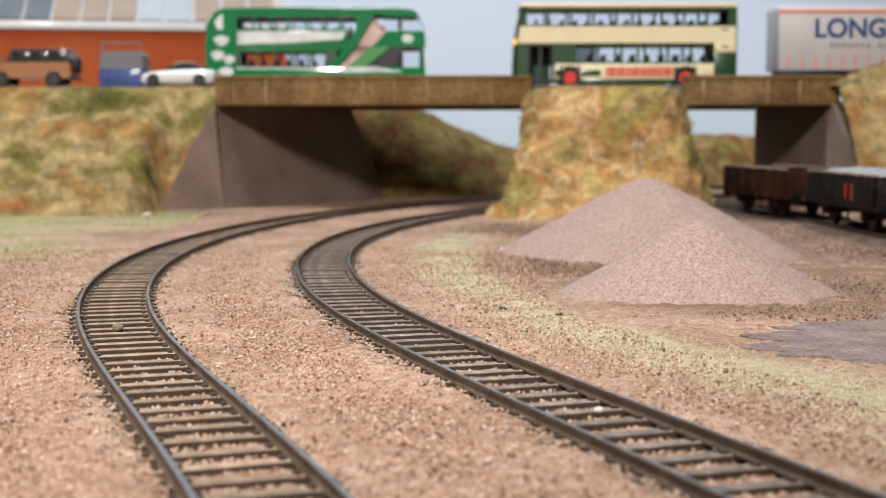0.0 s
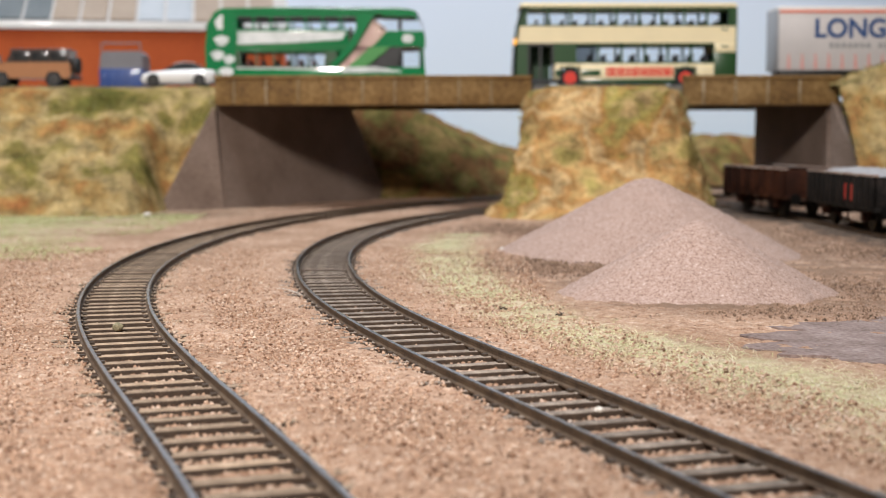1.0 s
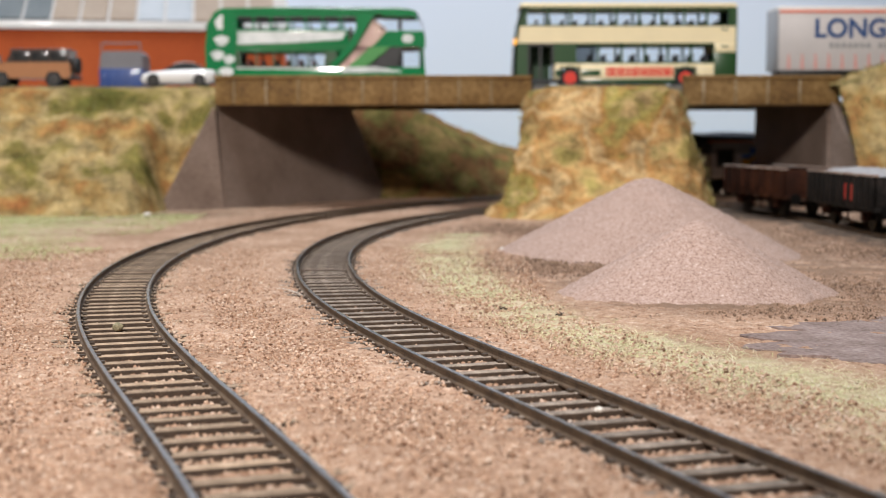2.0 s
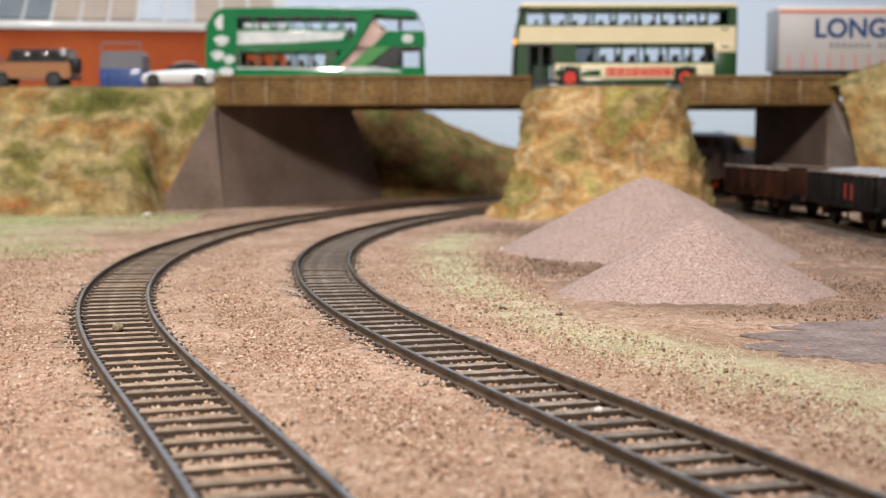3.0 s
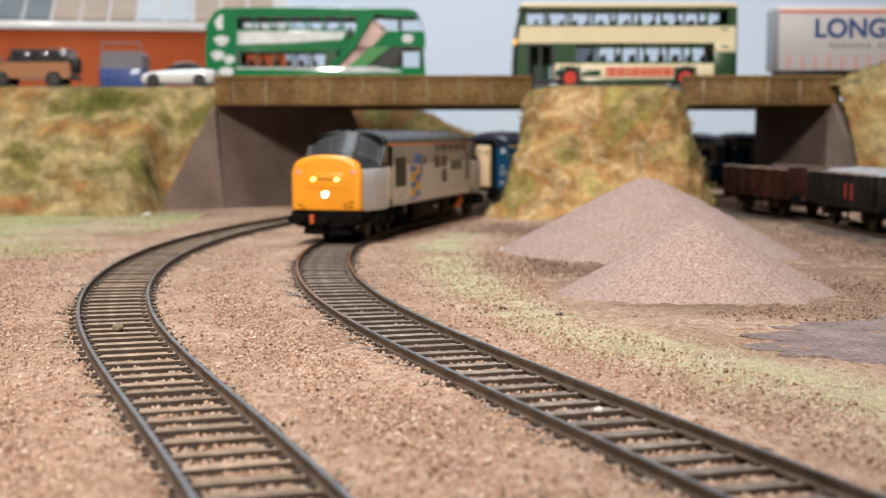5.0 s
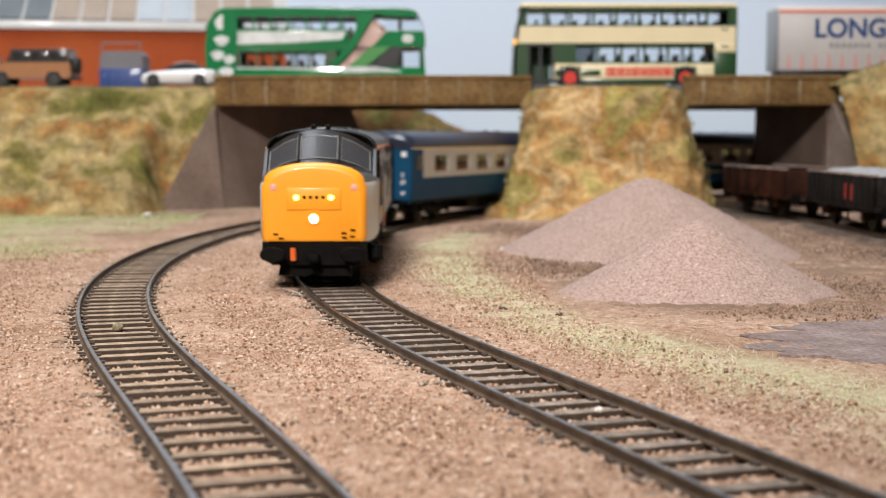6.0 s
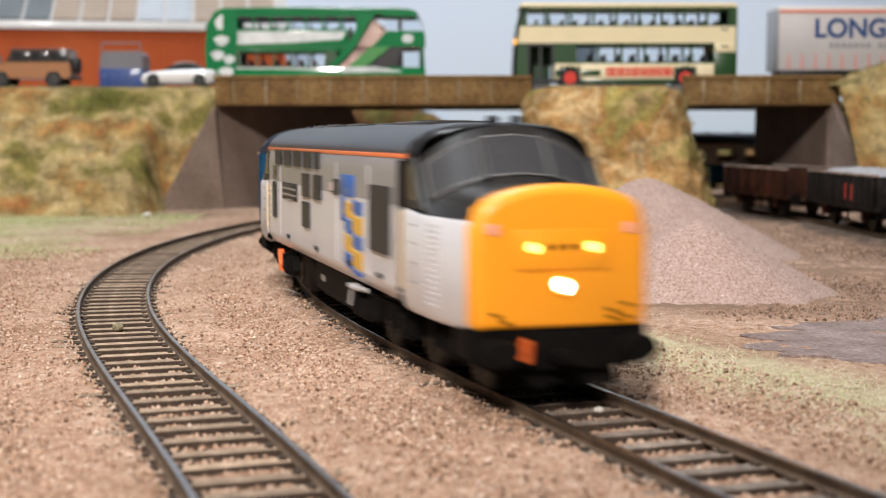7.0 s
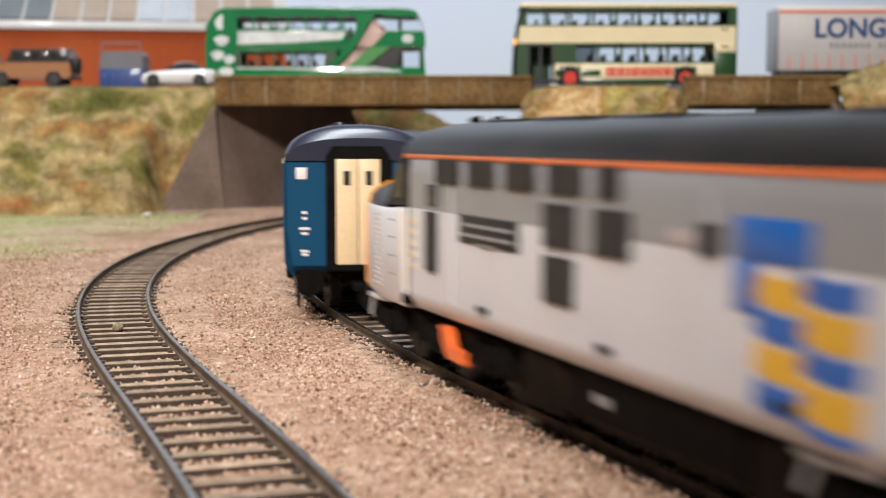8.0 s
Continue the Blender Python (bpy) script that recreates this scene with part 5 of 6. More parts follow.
def build_wagon(label, coat, m, half, loaded, ribs):
    """An open ballast wagon, long side along its y."""
    top = thing("open_wagon", label, "wagon", m, group="siding wagons")
    w, floor, rim = 15.6, 11.5, 25.2
    for x in (-1, 1):
        bm = bmesh.new()
        box(bm, *sorted((x * (w - 0.9), x * w)), -half, half, floor, rim, 0.15)
        side = mm("wagon_side", bm, coat, top)
        bm = bmesh.new()
        box(bm, *sorted((x * (w - 1.4), x * (w + 0.6))), -half - 0.3, half + 0.3, rim - 0.2, rim + 0.9, 0.25)
        mm("top_rail", bm, surface("worn_rim", ((0.16, 0.08, 0.05), (0.3, 0.22, 0.18), (0.5, 0.45, 0.42)), 0.7, 0, 60, 600, 0.2, 0.0002), side, "pale worn top rail")
        for i in range(ribs):
            y = -half + 3 + (2 * half - 6) * i / (ribs - 1)
            bm = bmesh.new()
            box(bm, *sorted((x * w, x * (w + 1.2))), y - 0.9, y + 0.9, floor - 0.5, rim - 0.3, 0.2)
            mm("rib", bm, coat, side)
        for y in ((-22, -8) if ribs > 8 else ()):
            bm = bmesh.new()
            box(bm, *sorted((x * (w + 0.05), x * (w + 0.3))), y - 3.2, y + 3.2, floor + 2, floor + 9.5)
            mm("red_panel", bm, RED_PATCH, side, "faded red painted panel")
    for y in (-1, 1):
        bm = bmesh.new()
        box(bm, -w, w, *sorted((y * (half - 0.9), y * half)), floor, rim, 0.15)
        mm("wagon_end", bm, coat, top)
        for x in (-1, 1):
            bm = bmesh.new()
            cyl(bm, (x * 11.5, y * (half + 2.5), 10.0), (0, 1, 0), 1.2, 5, 10)
            cyl(bm, (x * 11.5, y * (half + 4.8), 10.0), (0, 1, 0), 2.9, 0.9, 16)
            mm("buffer", bm, BLACK, top)
    bm = bmesh.new()
    box(bm, -w, w, -half, half, 9.4, 11.5, 0.2)
    mm("solebar", bm, coat, top)
    if loaded:
        n = 26
        bm = bmesh.new()
        grid = []
        for j in range(n + 1):
            row = []
            for i in range(n + 1):
                u, v = 2 * i / n - 1, 2 * j / n - 1
                z = rim - 1.5 + 4.2 * (1 - u * u) ** 0.7 * (1 - v ** 4) ** 0.6 + 0.8 * noise.noise(Vector((u * 9, v * 18, 3)))
                row.append(bm.verts.new((u * (w - 1), v * (half - 1), z)))
            grid.append(row)
        for j in range(n):
            for i in range(n):
                bm.faces.new((grid[j][i], grid[j][i + 1], grid[j + 1][i + 1], grid[j + 1][i]))
        ob = single("stone_load", bm, STONE_LOAD, "pale grey crushed stone heaped in the wagon", "stone load", smooth=0)
        ob.data.transform(Matrix.Scale(0.001, 4))
        ob.matrix_basis = m
    for y in (-half * 0.58, half * 0.58):
        bm = wheelset(6.4)
        bmesh.ops.rotate(bm, cent=(0, 0, 0), matrix=Matrix.Rotation(math.pi / 2, 3, "Z"), verts=bm.verts)
        mm("wheelset", bm, WHEEL_STEEL, top, m=pose(0, y / 1000, 0.0064))
        for x in (-1, 1):
            bm = bmesh.new()
            slab(bm, [(y - 7, 9.4), (y - 3, 4.6), (y + 3, 4.6), (y + 7, 9.4)], "x", *sorted((x * 11.4, x * 12.6)))
            box(bm, *sorted((x * 12.4, x * 14.2)), y - 2, y + 2, 4.6, 8.0, 0.4)
            cyl(bm, (x * 13.2, y, 9.0), (0, 1, 0), 0.8, 13, 8)
            mm("axle_guard", bm, WAGON_RUST, top)
    bm = bmesh.new()
    for y in (-6, 6):
        cyl(bm, (-12.8, y, 6.5), (0, 0.5, 1), 0.5, 7, 8)
    cyl(bm, (-13.2, 0, 5.0), (0, 1, 0.12), 0.5, 26, 8)
    mm("brake_lever", bm, WAGON_RUST, top)
    return top


# ---------------------------------------------------------------- road vehicles, drawn in millimetres, x along, z from the road
BUS_GREEN = paint("bus_green", (0.015, 0.215, 0.07), 0.16, 1.0)
BUS_LIGHT = paint("bus_leaf_green", (0.12, 0.36, 0.12), 0.18, 0.8)
# Silver of advert and rims; also serves as painted white reflections on the green.
BUS_SILVER = surface("bus_silver_and_sheen", ((0.42, 0.46, 0.43), (0.78, 0.80, 0.78), (0.88, 0.88, 0.86)), 0.3, 0, 45, 120, 0, coat=0.8)
BUS_CREAM = paint("bus_cream", (0.86, 0.74, 0.47), 0.5, 0.0)
BUS_DARK = paint("bus_dark_green", (0.02, 0.07, 0.02), 0.35, 0.3)
RED = paint("hub_red", (0.75, 0.05, 0.03), 0.35, 0.4)
TINT = glass("tinted_glazing", (0.45, 0.48, 0.5))
LORRY_GREY = paint("lorry_pale_grey", (0.52, 0.49, 0.48), 0.45, 0.2)
NAVY = paint("lettering_navy", (0.03, 0.08, 0.22), 0.4, 0.2)
CHROME = surface("chrome", ((0.6, 0.6, 0.6), (0.75, 0.75, 0.75)), 0.15, 1.0, 50, 500, 0)


def road_wheel(top, x, y, r, hub, label):
    bm = bmesh.new()
    cyl(bm, (x, y, r), (0, 1, 0), r, 3.4, 28)
    t = mm("wheel", bm, TYRE, top, "black tyre wheel")
    bm = bmesh.new()
    s = -1 if y < 0 else 1
    cyl(bm, (x, y + s * 1.6, r), (0, 1, 0), r * 0.66, 0.7, 24)
    cyl(bm, (x, y + s * 2.0, r), (0, 1, 0), r * 0.26, 0.8, 12)
    for k in range(8):
        a = k * math.pi / 4
        cyl(bm, (x + math.cos(a) * r * 0.45, y + s * 2.0, r + math.sin(a) * r * 0.45), (0, 1, 0), r * 0.07, 0.5, 6)
    mm("rim", bm, hub, t, label)


def window_row(top, y, spans, z0, z1, material, inset=0.5):
    for a, b in spans:
        bm = bmesh.new()
        lo, hi = sorted((y - math.copysign(inset, y), y - math.copysign(inset + 0.35, y)))
        box(bm, a, b, lo, hi, z0, z1)
        mm("window_pane", bm, material, top).visible_shadow = False


def even(x0, x1, n, gap):
    w = (x1 - x0 - gap * (n - 1)) / n
    return [(x0 + i * (w + gap), x0 + i * (w + gap) + w) for i in range(n)]


def seats(top, x0, x1, z, n, material):
    bm = bmesh.new()
    for i in range(n):
        x = x0 + (x1 - x0) * i / (n - 1)
        for y in (-9.5, -4.5, 4.5, 9.5):
            box(bm, x - 0.6, x + 0.6, y - 2.1, y + 2.1, z, z + 13.5, 0.5)
            box(bm, x - 0.6, x + 4.2, y - 2.1, y + 2.1, z + 3.4, z + 4.6, 0.4)
    mm("seating", bm, material, top, "dark rows of seats")


def build_cream_bus(m):
    top = thing("double_decker_bus", "cream and dark green double-decker bus with red wheel hubs", "bus", m, group="buses on the bridge")
    L, W = 149.0, 16.4
    seat = paint("bus_seat", (0.05, 0.05, 0.06), 0.8, 0)
    up, low = even(9, 143, 9, 1.6), even(42, 133, 6, 1.6)
    for y in (-W, W):
        bm = bmesh.new()
        panel_run(bm, y, 4.5, L - 1, 40.6, 53.2, [(a, b, 41.6, 51.6) for a, b in up], 0.9)
        mm("upper_window_band", bm, BUS_DARK, top, "dark green upper window band")
        bm = bmesh.new()
        slab(bm, [(1.8, 29.4), (3.4, 40.7), (L - 1, 40.7), (L - 1, 29.4)], "y", *sorted((y, y * 0.945)))
        mm("middle_panel", bm, BUS_CREAM, top, "plain cream middle panel")
        bm = bmesh.new()
        panel_run(bm, y, 27, 134, 16.0, 29.5, [(a, b, 17.2, 28.2) for a, b in low], 0.9)
        mm("lower_window_band", bm, BUS_DARK, top, "dark green lower window band")
        bm = bmesh.new()
        for a, b in ((28, 31), (45.5, 107.5), (122.5, 134)):
            box(bm, a, b, *sorted((y, y * 0.945)), 5.6, 16.1, 0.2)
        box(bm, 31, 45.5, *sorted((y, y * 0.945)), 13.6, 16.1, 0.2)
        box(bm, 107.5, 122.5, *sorted((y, y * 0.945)), 13.6, 16.1, 0.2)
        lowp = mm("lower_panel", bm, BUS_CREAM, top, "cream lower panel")
        bm = bmesh.new()
        box(bm, 46, 58, *sorted((y * 0.99, y * 1.012)), 7.6, 11.6, 0.1)
        box(bm, 28, 31, *sorted((y * 0.99, y * 1.012)), 7.6, 11.6, 0.1)
        mm("green_flash", bm, BUS_DARK, lowp, "dark green flash")
        rnd = random.Random(8)
        x = 62.0
        while x < 105:
            w = rnd.uniform(1.6, 3.2)
            bm = bmesh.new()
            box(bm, x, x + w, *sorted((y * 0.99, y * 1.012)), 7.4, 13.6)
            mm("advert_bar", bm, RED, lowp, "red unreadable lettering bar")
            x += w + 0.7
        bm = bmesh.new()
        box(bm, 45.5, 107.5, *sorted((y, y * 0.945)), 3.0, 5.6, 0.2)
        box(bm, 122.5, 148, *sorted((y, y * 0.945)), 3.0, 5.6, 0.2)
        mm("skirt", bm, BUS_DARK, top, "dark green skirt")
        bm = bmesh.new()
        box(bm, 134, L - 0.5, *sorted((y, y * 0.945)), 5.6, 23.5, 0.2)
        mm("rear_corner", bm, BUS_DARK, top, "dark green rear corner")
        bm = bmesh.new()
        box(bm, 134, L - 0.5, *sorted((y, y * 0.945)), 23.5, 29.5, 0.2)
        mm("rear_panel", bm, BUS_CREAM, top)
        bm = bmesh.new()
        for z in (38.0, 26.8):
            box(bm, 138.5, 143, *sorted((y * 0.99, y * 1.012)), z, z + 1.0)
        mm("fleet_mark", bm, BUS_DARK, top, "small dark unreadable marks")
        window_row(top, y, up, 41.6, 51.6, CLEAR)
        window_row(top, y, low[1:], 17.2, 28.2, CLEAR)
        window_row(top, y, low[:1], 17.2, 28.2, TINT)
        for x in (38.0, 115.0):
            road_wheel(top, x, y * 0.86, 6.5, RED, "red wheel hub")
            bm = bmesh.new()
            ring = [(x + 8.0 * math.cos(a), 6.5 + 8.0 * math.sin(a)) for a in [math.pi * k / 12 for k in range(13)]]
            inner = [(x + 7.2 * math.cos(a), 6.5 + 7.2 * math.sin(a)) for a in [math.pi * k / 12 for k in range(12, -1, -1)]]
            slab(bm, ring + inner, "y", *sorted((y * 0.93, y * 1.005)))
            mm("wheel_arch", bm, BUS_DARK, top)
    # the doors on the kerb side
    bm = bmesh.new()
    panel_run(bm, -W, 9.5, 27, 3.0, 29.4, [(11, 17.2, 4.6, 27.6), (18.8, 25.4, 4.6, 27.6)], 0.9)
    door = mm("door", bm, GRILLE, top, "dark framed double door")
    bm = bmesh.new()
    box(bm, 11, 25.4, -W + 0.5, -W + 0.8, 4.6, 27.6)
    mm("door_glass", bm, CLEAR, door).visible_shadow = False
    bm = bmesh.new()
    box(bm, 9.5, 27, W * 0.945, W, 3.0, 29.4)
    mm("driver_side", bm, BUS_DARK, top)
    # ends, floors, roof
    bm = bmesh.new()
    slab(bm, [(0.5, 3.0), (0.0, 12.0), (0.6, 27.0), (2.4, 40.0), (5.0, 53.0), (9.5, 53.0), (9.5, 51.6), (6.8, 51.0), (4.4, 40.0), (2.6, 27.0), (2.0, 12.0), (2.4, 3.0)], "y", -W, W)
    front = mm("front", bm, BUS_DARK, top, "raked dark green front")
    for z0, z1, x0, x1 in ((13.5, 27.5, -0.2, 0.5), (41.5, 51.0, 2.4, 4.6)):
        bm = bmesh.new()
        slab(bm, [(x0, z0), (x1, z1), (x1 + 0.5, z1), (x0 + 0.5, z0)], "y", -W + 1.5, W - 1.5)
        mm("windscreen", bm, CAB_GLASS, front, "dark windscreen")
    bm = bmesh.new()
    box(bm, 0.2, 2.6, -W - 0.1, -W + 3, 28.0, 32.6, 0.6)
    mm("side_blind", bm, glow("amber_blind", (1.0, 0.45, 0.05), 0.8), front, "amber destination display")
    for y in (-1, 1):
        bm = bmesh.new()
        slab(bm, [(0.6, 3.0), (0.2, 12.0), (0.8, 27.0), (1.6, 29.4), (9.6, 29.4), (9.6, 3.0)], "y", *sorted((y * (W - 0.9), y * W)))
        mm("front_corner", bm, BUS_DARK, top)
    bm = bmesh.new()
    box(bm, L - 1.2, L, -W, W, 3.0, 53.0, 0.3)
    mm("rear", bm, BUS_DARK, top)
    bm = bmesh.new()
    box(bm, 4.5, L, -W, W, 52.8, 56.0, 1.3)
    mm("roof", bm, BUS_CREAM, top, "cream roof")
    bm = bmesh.new()
    box(bm, 3, L - 1, -W + 1, W - 1, 30.5, 31.8)
    box(bm, 3, L - 1, -W + 1, W - 1, 4.0, 5.6)
    mm("floors", bm, seat, top)
    seats(top, 16, 138, 31.8, 15, seat)
    seats(top, 52, 130, 9.0, 9, seat)
    return top


def build_green_bus(m):
    top = thing("double_decker_bus", "glossy green rounded double-decker bus with diagonal stair windows", "bus", m, group="buses on the bridge")
    L, W = 154.0, 16.6
    seat = paint("bus_seat_red", (0.12, 0.05, 0.05), 0.8, 0)
    up, low = even(23, 106, 7, 1.4), even(25, 84, 5, 1.4)
    for y in (-W, W):
        bm = bmesh.new()
        panel_run(bm, y, 21.6, 112, 41.4, 53.6, [(a, b, 42.0, 51.0) for a, b in up], 0.9)
        mm("upper_side", bm, BUS_GREEN, top, "glossy green upper side")
        bm = bmesh.new()
        box(bm, 21.6, 100, *sorted((y, y * 0.945)), 26.8, 41.5, 0.2)
        mid = mm("middle_panel", bm, BUS_GREEN, top, "green middle panel")
        bm = bmesh.new()
        slab(bm, [(23, 31.5), (60, 32.5), (96, 35.0), (99, 40.6), (23, 40.6)], "y", *sorted((y * 1.0, y * 1.014)))
        mm("advert_panel", bm, BUS_SILVER, mid, "silvery advert panel")
        bm = bmesh.new()
        panel_run(bm, y, 21.6, 92, 15.6, 27.0, [(a, b, 16.6, 26.4) for a, b in low], 0.9)
        mm("lower_window_band", bm, BUS_DARK, top)
        bm = bmesh.new()
        box(bm, 21.6, 150, *sorted((y, y * 0.945)), 4.0, 15.7, 0.4)
        sk = mm("lower_panel", bm, BUS_GREEN, top, "green lower panel")
        bm = bmesh.new()
        slab(bm, [(22, 14.6), (75, 14.2), (82, 15.4), (22, 15.5)], "y", *sorted((y, y * 1.01)))
        slab(bm, [(94, 12.0), (140, 12.4), (120, 16.2), (100, 16.0)], "y", *sorted((y, y * 1.01)))
        mm("pale_flash", bm, BUS_SILVER, sk, "pale reflective flash")
        # rear quarter
        bm = bmesh.new()
        slab(bm, [(3.5, 4), (0.8, 14), (0.2, 30), (2.2, 46), (7.5, 54.5), (21.5, 54.5), (21.5, 4)], "y", *sorted((y, y * 0.945)))
        rear = mm("rear_quarter", bm, BUS_GREEN, top, "rounded green rear quarter")
        # Pale shapes painted in place of white reflections on the quarter and its window.
        bm = bmesh.new()
        slab(bm, [(9, 42), (7, 47), (10.5, 51.5), (13, 52), (13, 42)], "y", *sorted((y, y * 1.008)))
        for cx, cz, r in ((12, 34, 5), (9, 24, 4.5), (17, 21, 4), (15, 12, 5)):
            slab(bm, [(cx + r * math.cos(k * 0.7) * (1 + 0.3 * math.sin(k * 2.1)), cz + r * 0.8 * math.sin(k * 0.7)) for k in range(9)], "y", *sorted((y, y * 1.006)))
        mm("floral_mark", bm, BUS_SILVER, rear, "pale blotches painted as reflections on the green")
        # stair bands that climb towards the front
        for pts, mat, lab in (
            ([(92, 16), (104, 28), (118, 51), (124, 53.6), (112, 53.6), (99, 30), (86, 16)], BUS_GREEN, "green diagonal band"),
            ([(100, 15.8), (116, 30), (130, 30), (112, 15.8)], BUS_LIGHT, "leaf green diagonal band"),
            ([(117, 30), (128, 41), (150, 41), (152.5, 30)], BUS_GREEN, "green front side panel"),
            ([(124, 51.2), (150, 50.6), (146, 54.2), (122, 54.2)], BUS_GREEN, "green front eave"),
        ):
            bm = bmesh.new()
            slab(bm, pts, "y", *sorted((y * 1.004, y * 0.945)))
            mm("side_band", bm, mat, top, lab)
        for pts in ([(93, 16.4), (105, 28), (116, 30), (101, 16.4)], [(106, 30), (118, 49), (126, 42), (116, 30)], [(122, 42), (126, 50.5), (149, 50), (151, 42)], [(114, 16), (130, 29.6), (151, 29.6), (153, 18)]):
            bm = bmesh.new()
            slab(bm, pts, "y", *sorted((y * 0.975, y * 0.955)))
            mm("stair_window", bm, CLEAR, top).visible_shadow = False
        window_row(top, y, up, 42.0, 51.0, CLEAR)
        window_row(top, y, low, 16.6, 26.4, CLEAR)
        for x in (33.0, 122.0):
            road_wheel(top, x, y * 0.88, 6.5, BUS_SILVER, "silver wheel rim")
    bm = bmesh.new()
    slab(bm, [(7.0, 54.0), (12, 56.8), (60, 57.6), (136, 57.0), (146, 55.6), (149, 53.4), (142, 53.4), (30, 53.4), (9, 53.4)], "y", -W + 0.8, W - 0.8)
    bmesh.ops.bevel(bm, geom=list(bm.edges), offset=0.8, segments=3, affect="EDGES")
    roof = mm("roof", bm, BUS_GREEN, top, "glossy rounded green roof")
    # Two pale blocks added in place of white highlights along the roof.
    for x in (64, 100):
        bm = bmesh.new()
        box(bm, x, x + 12, -6, 6, 56.6, 58.2, 0.6)
        mm("roof_pod", bm, BUS_SILVER, roof, "pale raised block standing for a roof highlight")
    bm = bmesh.new()
    slab(bm, [(149, 53.4), (152, 47), (153.4, 41.0), (152.4, 41.0), (151, 47), (148, 53.4)], "y", -W + 0.5, W - 0.5)
    mm("upper_windscreen", bm, TINT, top, "curved upper windscreen")
    bm = bmesh.new()
    slab(bm, [(152.4, 41.0), (154, 38), (154.2, 30), (153, 29), (153.6, 18), (154.4, 12), (153, 4), (150, 4), (150, 41)], "y", -W + 0.5, W - 0.5)
    mm("front", bm, BUS_GREEN, top, "green front")
    bm = bmesh.new()
    box(bm, 0.6, 2.0, -W + 3, W - 3, 8, 46, 0.6)
    mm("rear", bm, GRILLE, top)
    bm = bmesh.new()
    box(bm, 3, 150, -W + 1, W - 1, 28.5, 30.0)
    box(bm, 3, 150, -W + 1, W - 1, 4.0, 6.0)
    mm("floors", bm, seat, top)
    seats(top, 20, 110, 30.5, 11, seat)
    # stair casing, cab partition, ceilings and the front window posts behind the glass
    for y in (-1, 1):
        bm = bmesh.new()
        slab(bm, [(105, 29), (117, 50), (127, 42.5), (117, 29), (103, 16), (92, 16)], "y", *sorted((y * 12.0, y * 13.5)))
        mm("stair_casing", bm, paint("stair_brown", (0.42, 0.27, 0.21), 0.5, 0.1) if y < 0 else bpy.data.materials["stair_brown"], top, "pinkish brown stair casing behind the glass")
        bm = bmesh.new()
        slab(bm, [(114.5, 16), (130, 29.4), (136, 29.4), (135, 16)], "y", *sorted((y * 16.2, y * 16.5)))
        mm("cab_window", bm, GRILLE, top, "dark cab side window")
        for x in (136.0, 150.4):
            bm = bmesh.new()
            box(bm, x, x + 1.6, *sorted((y * 15.9, y * 16.55)), 16, 29.6, 0.1)
            mm("front_post", bm, GRILLE, top, "dark front window post")
        bm = bmesh.new()
        slab(bm, [(135.2, 41.5), (136.8, 41.5), (136.8, 51), (135.2, 51)], "y", *sorted((y * 15.9, y * 16.55)))
        mm("window_post", bm, GRILLE, top, "dark window post")
        bm = bmesh.new()
        box(bm, 23, 112, *sorted((y * 15.7, y * 15.95)), 49.4, 51.2)
        mm("window_header", bm, GRILLE, top, "dark header above the upper windows")
        bm = bmesh.new()
        slab(bm, [(142 + 4.2 * math.cos(k * 0.6283), 35.6 + 3.2 * math.sin(k * 0.6283)) for k in range(10)], "y", *sorted((y * 16.6, y * 16.75)))
        mm("round_mark", bm, BUS_SILVER, top, "round pale advert mark")
    bm = bmesh.new()
    box(bm, 20, 146, -14, 14, 51.4, 52.6)
    mm("ceiling_panel", bm, seat, top)
    seats(top, 30, 84, 8.0, 7, seat)
    return top


def word(name, text, size, material, parent, m, label):
    cu = bpy.data.curves.new(name, "FONT")
    cu.body, cu.size, cu.extrude, cu.offset = text, size, 0.0001, size * 0.03
    tmp = bpy.data.objects.new(name, cu)
    scene.collection.objects.link(tmp)
    me = bpy.data.meshes.new_from_object(tmp)
    bpy.data.objects.remove(tmp)
    me.materials.append(material)
    ob = new(name, me)
    ob.parent, ob.matrix_basis = parent, m
    ob["label"] = label
    return ob


